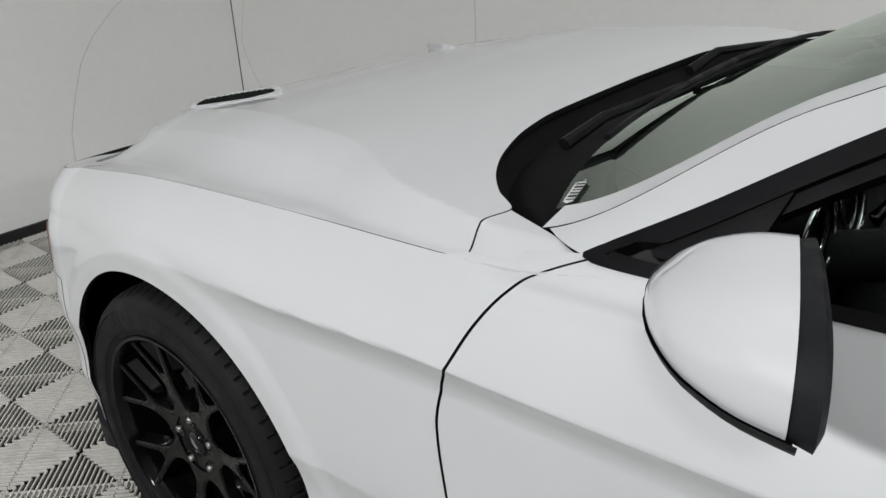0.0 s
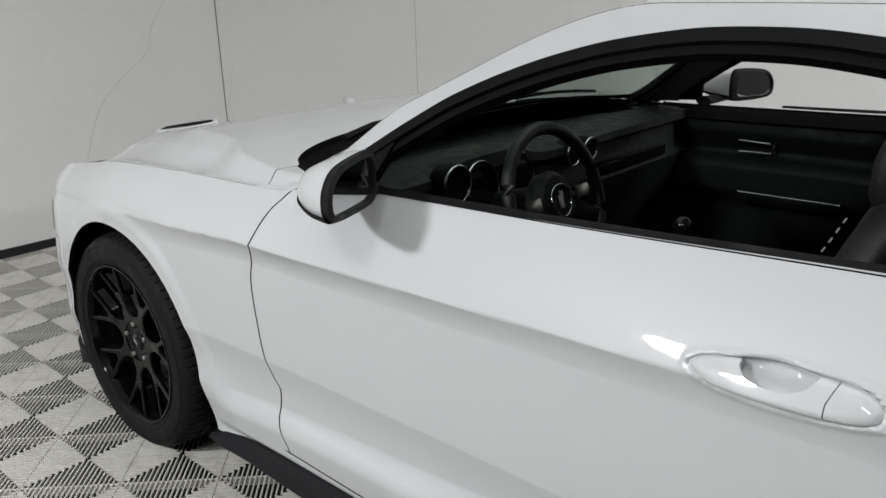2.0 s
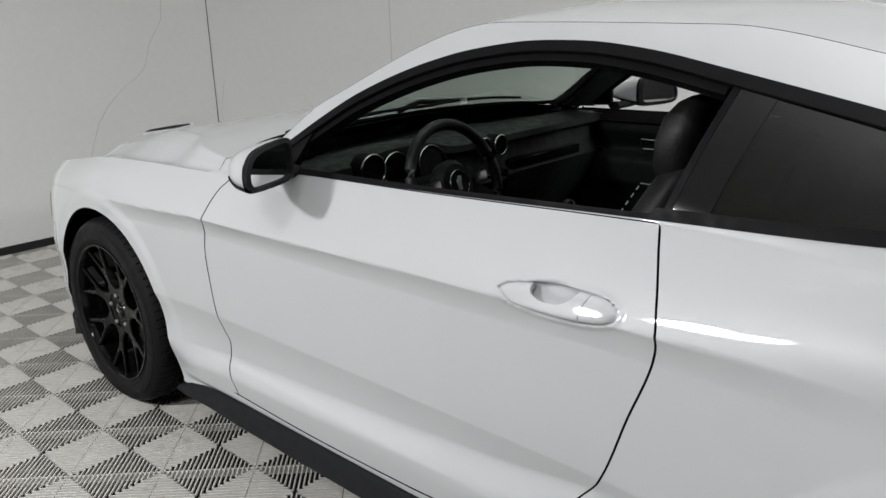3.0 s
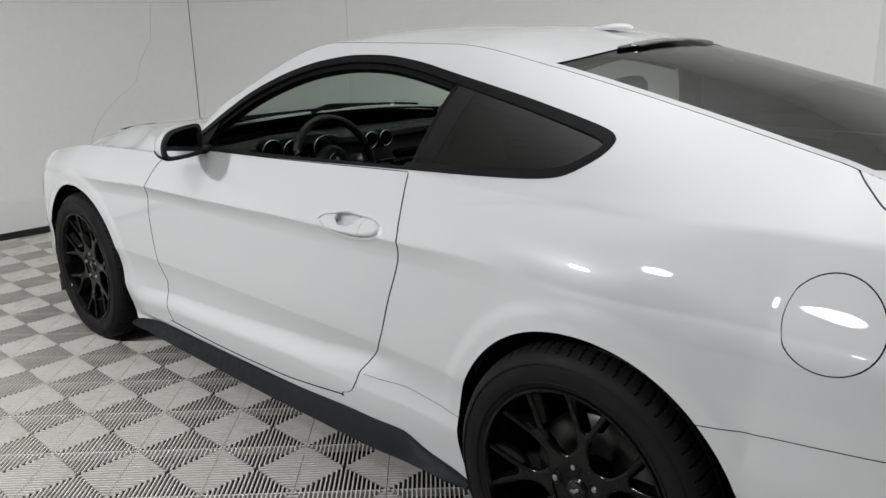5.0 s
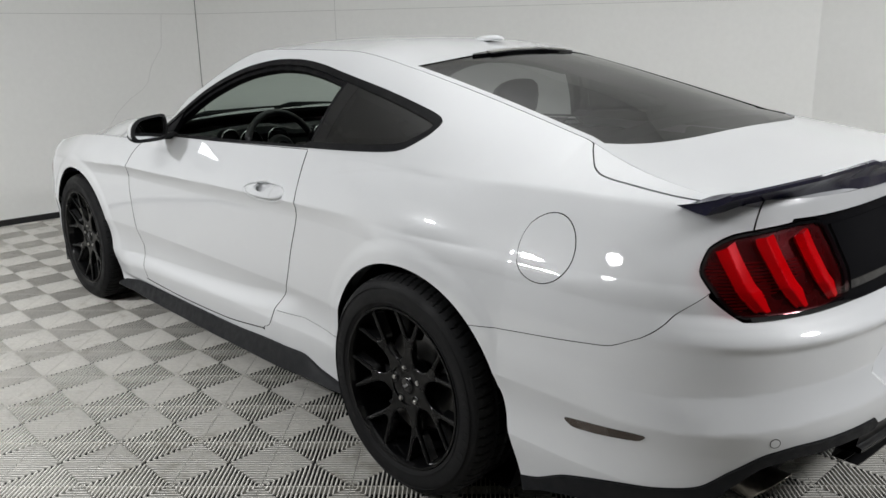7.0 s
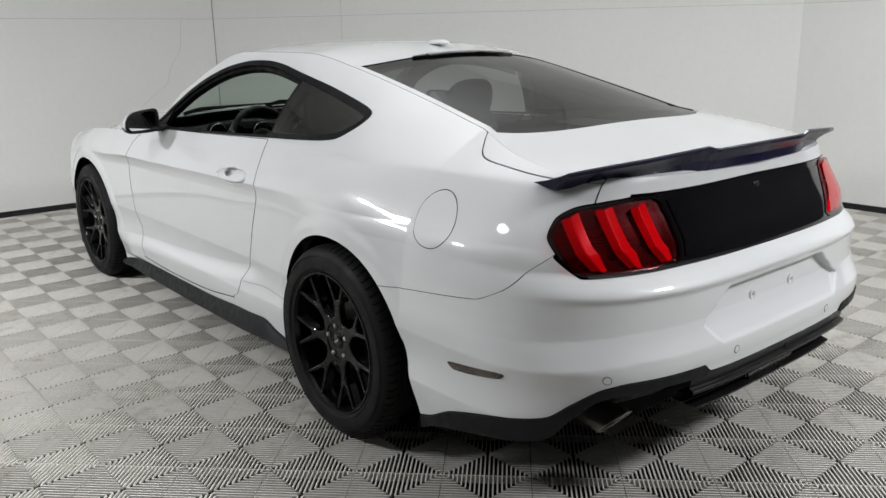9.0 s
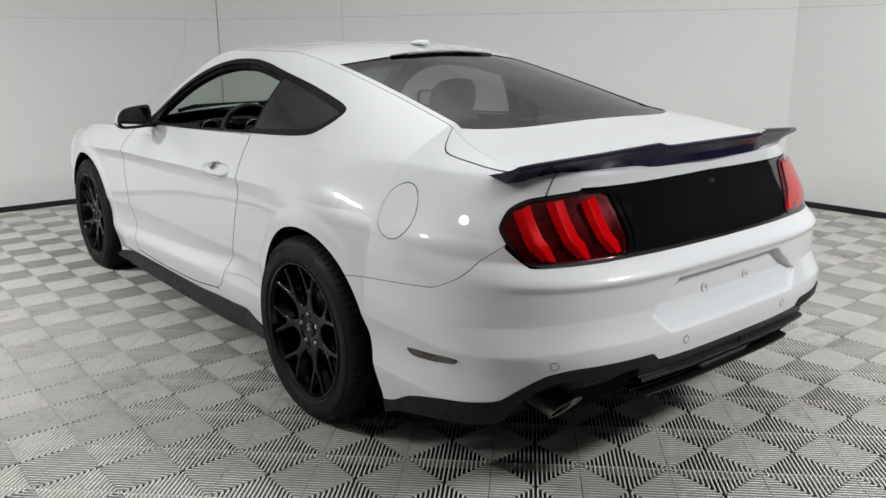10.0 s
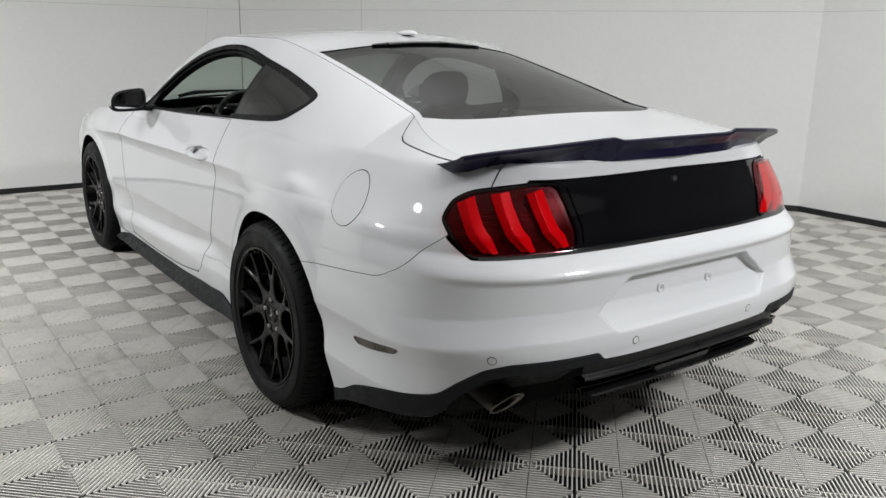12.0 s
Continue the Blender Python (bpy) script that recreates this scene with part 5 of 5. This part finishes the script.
bm = bmesh.new()
rings = []
for y in np.linspace(-0.77, 0.73, 61):
    brow = 0.030 * math.exp(-((y - 0.325) / 0.16) ** 4)
    mid = 0.018 * math.exp(-(y / 0.16) ** 4)
    xe = 0.80 - 0.40 * (y / 0.75) ** 2
    rings.append([(max(xe, 0.60), y, 0.915), (min(xe, 0.62) - 0.02, y, 0.930), (0.52, y, 0.938 + brow * 0.5), (0.42, y, 0.935 + brow), (0.385 - mid, y, 0.925 + brow), (0.380 - mid, y, 0.905 + brow * 0.5),
                  (0.415 - mid * 2, y, 0.885), (0.40 - mid * 2, y, 0.82), (0.372 - mid * 2, y, 0.79), (0.40 - mid, y, 0.70), (0.50, y, 0.55), (max(xe, 0.60), y, 0.55)])
loft(bm, rings)
part("dashboard", bm, DASH, CAR, "black soft-touch dashboard")


def ring_at(name, centre, radius, thick, mat, parent, tilt=0.0, yaw=0.0):
    v, f = lathe([(radius - thick, 0.0), (radius, -0.006), (radius + thick, 0.0), (radius, 0.004)], 36, "x")
    m = Matrix.Translation(centre) @ Matrix.Rotation(radians(yaw), 4, "Z") @ Matrix.Rotation(radians(tilt), 4, "Y")
    return link(name, [m @ Vector(p) for p in v], f, mat, parent)


def disc_at(name, centre, radius, mat, parent, tilt=0.0, yaw=0.0):
    v, f = lathe([(0.0005, 0), (radius, 0)], 32, "x", False)
    m = Matrix.Translation(centre) @ Matrix.Rotation(radians(yaw), 4, "Z") @ Matrix.Rotation(radians(tilt), 4, "Y")
    return link(name, [m @ Vector(p) for p in v], f, mat, parent)


for x, y, z, r in ((0.345, 0.497, 0.913, 0.046), (0.352, -0.008, 0.903, 0.033), (0.352, -0.092, 0.903, 0.033)):
    ring_at("air_vent_ring", (x, y, z), r, 0.003, CHROME, CAR)
    v, f = lathe([(r - 0.004, 0.004), (r + 0.001, 0.0), (r + 0.001, 0.05)], 36, "x", False)
    link("air_vent_barrel", [(x + a, y + b, z + c) for a, b, c in v], f, TRIM, CAR)
    disc_at("air_vent", (x + 0.006, y, z), r, GAP, CAR)
for y, r in ((0.375, 0.060), (0.225, 0.060)):
    ring_at("gauge_ring", (0.368, y, 0.885), r, 0.003, CHROME, CAR, 12)
    disc_at("gauge", (0.372, y, 0.885), r, GLOSS, CAR, 12)
bm = bmesh.new()
box(bm, 0.345, 0.40, -0.13, 0.11, 0.70, 0.815, 0.008)
part("centre_screen", bm, GLOSS, CAR, "dark centre screen")
bm = bmesh.new()
box(bm, 0.372, 0.41, -0.60, -0.16, 0.80, 0.835, 0.006)
part("dash_trim", bm, GLOSS, CAR)

# steering wheel
wheel_m = Matrix.Translation((0.185, 0.318, 0.862)) @ Matrix.Rotation(radians(18), 4, "Y")
bm = bmesh.new()
tube(bm, [wheel_m @ Vector((0, 0.178 * math.cos(a), 0.178 * math.sin(a))) for a in np.linspace(0, 2 * math.pi, 49)[:-1]], 0.0165, 10, closed=True)
sw = part("steering_wheel", bm, LEATHER, CAR, "black leather steering wheel")
bm = bmesh.new()
v, f = lathe([(0.0005, -0.012), (0.060, -0.008), (0.075, 0.010), (0.070, 0.04), (0.0005, 0.045)], 36, "x", False)
bm = bm_of([wheel_m @ Vector(p) for p in v], f)
part("hub_pad", bm, DASH, sw)
ring_at("hub_ring", wheel_m @ Vector((-0.013, 0, 0)), 0.039, 0.0016, CHROME, sw, 18)
bm = bmesh.new()
box(bm, -0.016, -0.012, -0.008, 0.010, -0.020, 0.012, 0.002, 1)
box(bm, -0.016, -0.012, -0.012, 0.004, 0.008, 0.022, 0.002, 1)
bm.transform(wheel_m)
part("hub_emblem", bm, EMBLEM, sw)
for a in (90, 205, 335):
    bm = bmesh.new()
    if a == 90:
        a = 270
    c, s = math.cos(radians(a)), math.sin(radians(a))
    rings = []
    for r, w in ((0.06, 0.028), (0.11, 0.022), (0.17, 0.017)):
        rings.append([wheel_m @ Vector((x, r * c - o * s, r * s + o * c)) for x, o in ((-0.004, -w), (-0.008, 0), (-0.004, w), (0.010, w), (0.012, 0), (0.010, -w))])
    loft(bm, rings)
    part("wheel_spoke", bm, TRIM, sw)
for y in (0.10, -0.10):
    bm = bmesh.new()
    box(bm, -0.012, -0.006, y - 0.028, y + 0.028, -0.012, 0.022, 0.004)
    bm.transform(wheel_m)
    part("wheel_switch", bm, STEEL, sw)
bm = bmesh.new()
tube(bm, [(0.21, 0.318, 0.86), (0.42, 0.318, 0.80)], 0.04, 14)
part("steering_column", bm, DASH, CAR)


# seats
def seat(y):
    top_ob = new("seat")
    top_ob.parent = CAR
    top_ob.location = (-0.42, y, 0.30)
    top_ob["label"] = "black leather bucket seat with pale stitching"

    def pad(name, rows, mat=LEATHER):
        """rows: centre x, z, half width, half thickness, lean."""
        bm = bmesh.new()
        rings = []
        for x, z, w, d, lean in rows:
            ring = []
            for k in range(28):
                a = 2 * math.pi * k / 28
                c, s = math.cos(a), math.sin(a)
                p = 2.6
                r = (abs(c) ** p + abs(s) ** p) ** (-1 / p)
                off = d * r * s
                bolster = 0.35 * d * max(abs(c) - 0.55, 0) * 2 if s > 0 else 0
                ring.append((x + (off + bolster) * math.cos(lean), w * r * c, z + (off + bolster) * math.sin(lean)))
            rings.append(ring)
        loft(bm, rings)
        return part(name, bm, mat, top_ob, "", 50)

    pad("backrest", [(-0.035 - 0.02, 0.10, 0.20, 0.075, -0.3), (-0.075, 0.20, 0.245, 0.085, -0.3), (-0.13, 0.38, 0.255, 0.080, -0.3), (-0.185, 0.54, 0.24, 0.068, -0.3), (-0.220, 0.64, 0.185, 0.058, -0.3), (-0.238, 0.70, 0.135, 0.052, -0.3), (-0.243, 0.72, 0.115, 0.045, -0.3)])
    pad("headrest", [(-0.238, 0.705, 0.112, 0.045, -0.25), (-0.240, 0.735, 0.128, 0.055, -0.25), (-0.246, 0.79, 0.132, 0.058, -0.25), (-0.253, 0.84, 0.118, 0.050, -0.25), (-0.257, 0.865, 0.085, 0.034, -0.25), (-0.258, 0.872, 0.05, 0.018, -0.25)])
    pad("seat_cushion", [(0.02 + 0.0, 0.02, 0.22, 0.26, 0.12), (0.03, 0.08, 0.25, 0.27, 0.12), (0.04, 0.16, 0.25, 0.26, 0.12), (0.045, 0.19, 0.21, 0.22, 0.12)])
    for sgn in (1, -1):
        bm = bmesh.new()
        pts = []
        for k in range(60):
            t = k / 59
            z = 0.22 + 0.46 * t
            w = float(np.interp(z, [0.10, 0.20, 0.38, 0.54, 0.64, 0.70], [0.20, 0.245, 0.255, 0.24, 0.185, 0.135])) * 0.80
            x = float(np.interp(z, [0.10, 0.20, 0.38, 0.54, 0.64, 0.70], [-0.055, -0.075, -0.13, -0.185, -0.22, -0.238])) + float(np.interp(z, [0.1, 0.38, 0.70], [0.083, 0.090, 0.057]))
            pts.append((x, sgn * w, z))
        for a, b in zip(pts[::2], pts[1::2]):
            tube(bm, [a, b], 0.0017, 5)
        part("stitching", bm, THREAD, top_ob)
    return top_ob


SEAT = seat(0.37)
s2 = copy_thing(SEAT, Matrix.Translation((-0.42, -0.37, 0.30)))
SEAT.location.x = -0.335
bm = bmesh.new()
box(bm, -1.30, -1.00, -0.62, 0.62, 0.42, 0.60, 0.05, 4)
part("rear_seat_cushion", bm, LEATHER, CAR, "black rear bench seat")
bm = bmesh.new()
box(bm, -1.42, -1.24, -0.60, 0.60, 0.50, 0.93, 0.06, 4)
part("rear_seat_back", bm, LEATHER, CAR)
bm = bmesh.new()
box(bm, -1.95, -1.34, -0.60, 0.60, 0.90, 0.945, 0.015)
part("parcel_shelf", bm, HEADLINER, CAR)
bm = bmesh.new()
box(bm, -0.75, 0.42, -0.13, 0.13, 0.30, 0.62, 0.03, 3)
part("centre_console", bm, DASH, CAR)
bm = bmesh.new()
tube(bm, [(0.02, 0.0, 0.60), (0.01, 0.0, 0.74)], 0.010, 10)
bmesh.ops.create_uvsphere(bm, u_segments=16, v_segments=10, radius=0.026, matrix=Matrix.Translation((0.01, 0, 0.755)))
part("gear_lever", bm, GLOSS, CAR)
bm = bmesh.new()
tube(bm, [(-0.28, 0.10, 0.62), (-0.16, 0.10, 0.70), (-0.08, 0.10, 0.735)], [0.016, 0.016, 0.018], 10)
part("parking_brake", bm, LEATHER, CAR)
bm = bmesh.new()
box(bm, -1.30, 0.70, -0.80, 0.80, 0.26, 0.32)
part("cabin_floor", bm, HEADLINER, CAR)
bm = bmesh.new()
box(bm, 0.50, 0.62, -0.76, 0.76, 0.30, 0.92)
part("bulkhead", bm, LINER, CAR)
bm = bmesh.new()
box(bm, -2.00, -1.40, -0.62, 0.62, 0.45, 0.90)
part("boot_liner", bm, LINER, CAR)
# headliner
sheet("headliner", top, (-1.05, 0.06), (-0.97, 0.97), 0.05, 0.08, [lambda x, q: x + 1.03, lambda x, q: 0.045 - x], HEADLINER, CAR, lift=-0.024, flange=0.015)
# door cards
for side in (1, -1):
    def card(s, z, side=side):
        p = shell(s, z, side)
        p[..., 1] -= side * (0.050 + 0.050 * smooth(0.94, 0.86, z) + 0.03 * smooth(0.80, 0.76, z) * smooth(0.62, 0.68, z))
        return p
    sheet("door_card", card, (-0.95, 0.60), (0.34, 0.985), 0.03, 0.018, [lambda s, z: belt(np.clip(s, -0.7, 0.47)) - 0.050 - z], DASH, CAR, "black inner door card with armrest", flange=0.03, flip=side < 0)
    sheet("belt_ledge", lambda s, k, side=side: np.stack([s, side * (side_y(s, belt(s)) - 0.002 - 0.050 * k), belt(s) - 0.004 - 0.050 * k ** 1.5], -1), (-0.66, 0.48), (0.0, 1), 0.05, 0.22, [], LINER, CAR, flange=0.01, flip=side < 0)
    y0 = side * (float(side_y(0.12, 0.83)) - 0.118)
    bm = bmesh.new()
    tube(bm, [(0.19, y0, 0.845), (0.18, y0 - side * 0.012, 0.848), (0.075, y0 - side * 0.014, 0.846), (0.065, y0 - side * 0.004, 0.842), (0.075, y0 - side * 0.002, 0.812), (0.18, y0 - side * 0.004, 0.810)], 0.0055, 8, closed=True)
    part("inner_door_handle", bm, CHROME, CAR, "chrome inner door handle")
    bm = bmesh.new()
    yy = side * (float(side_y(-0.05, 0.68)) - 0.16)
    box(bm, -0.18, 0.16, yy - 0.012, yy + 0.02, 0.655, 0.690, 0.008)
    part("door_pull", bm, TRIM, CAR)
    bm = bmesh.new()
    tube(bm, [(0.15, yy - side * 0.014, 0.688), (-0.17, yy - side * 0.014, 0.690)], 0.003, 6)
    part("pull_trim", bm, CHROME, CAR)
# inside mirror
bm = bmesh.new()
box(bm, 0.06, 0.085, -0.13, 0.13, 1.205, 1.262, 0.012, 3)
part("inside_mirror", bm, LINER, CAR)
bm = bmesh.new()
tube(bm, [(0.085, 0, 1.24), (0.17, 0, 1.262)], 0.008, 8)
part("mirror_arm", bm, TRIM, CAR)

# ---- floor tiles: four ribbed triangles each, the ribs square to the tile's edge ----
PITCH, TURN_T, NODE = 0.2871, radians(45.55), (-0.4219, 1.0278)
RIBS = 20


def tile_mesh(fine):
    verts, faces = [], []
    step = PITCH / RIBS
    w = step * 0.165
    for k in range(RIBS):
        c = (k + 0.5) * step
        reach = min(c, PITCH - c) - step * 0.12
        if reach < step * 0.2:
            continue
        for lo, hi in ((0.0012, reach), (PITCH - reach, PITCH - 0.0012)):
            for swap in (False, True):
                prof = [(-w * 0.8, -0.0085), (-w, -0.0076), (-w * 0.88, -0.0009), (w * 0.88, -0.0009), (w, -0.0076), (w * 0.8, -0.0085)]
                i = len(verts)
                for along in (lo, hi):
                    for s, z in prof:
                        verts.append((along, c + s, z) if swap else (c + s, along, z))
                for j in range(6):
                    k = (j + 1) % 6
                    q = (i + j, i + k, i + 6 + k, i + 6 + j)
                    faces.append(q if swap else q[::-1])
                if fine:
                    faces.append(tuple(i + j for j in range(6)))
                    faces.append(tuple(i + 11 - j for j in range(6)))
    # low webs that tie the ribs together along two edges
    for y0 in (0.0006, PITCH - 0.0026):
        i = len(verts)
        verts += [(x, y, z) for x in (0.001, PITCH - 0.001) for y, z in ((y0, -0.030), (y0, -0.0035), (y0 + 0.002, -0.0035), (y0 + 0.002, -0.030))]
        faces += [(i + j, i + 4 + j, i + 5 + j, i + 1 + j) for j in range(3)]
    return verts, faces


def tile_at(i, j):
    c, s = math.cos(TURN_T), math.sin(TURN_T)
    return (NODE[0] + PITCH * (i * c - j * s), NODE[1] + PITCH * (i * s + j * c))


def in_room(x, y, m=0.0):
    if not (-7.6 + m < x < 3.72 - m and -4.22 + m < y < 5.6 - m):
        return False
    ax, ay, bx, by = 3.72, -1.05, -0.35, -4.22
    n = math.hypot(bx - ax, by - ay)
    return ((bx - ax) * (y - ay) - (by - ay) * (x - ax)) / n < -m


verts, faces = tile_mesh(True)
me = bpy.data.meshes.new("tile")
me.from_pydata(verts, [], faces)
me.materials.append(TILE)
near, rest = [], []
for i in range(-44, 45):
    for j in range(-44, 45):
        x, y = tile_at(i, j)
        cx, cy = tile_at(i + 0.5, j + 0.5)
        if in_room(cx, cy, -0.15):
            under = abs(cx) < 1.9 and abs(cy) < 0.55
            d = min(math.hypot(cx - a, cy - 1.35) for a in np.linspace(-2.6, 1.2, 8)) + (9 if under else 0)
            (near if d < 4 else rest).append((d, x, y))
near.sort()
rest += near[300:]
for d, x, y in near[:300]:
    ob = new("tile", me)
    ob.matrix_basis = Matrix.Translation((x, y, 0)) @ Matrix.Rotation(TURN_T, 4, "Z")
    ob.parent = FLOOR
V, F = np.array(tile_mesh(False)[0]), tile_mesh(False)[1]
R = np.array(Matrix.Rotation(TURN_T, 3, "Z"))
V = V @ R.T
allv, allf = [], []
for d, x, y in rest:
    o = len(allv)
    allv += [(p[0] + x, p[1] + y, p[2]) for p in V]
    allf += [tuple(o + k for k in f) for f in F]
ob = link("far_tiles", allv, allf, TILE, FLOOR, "", flat=True)
ob["kind"] = "stuff"
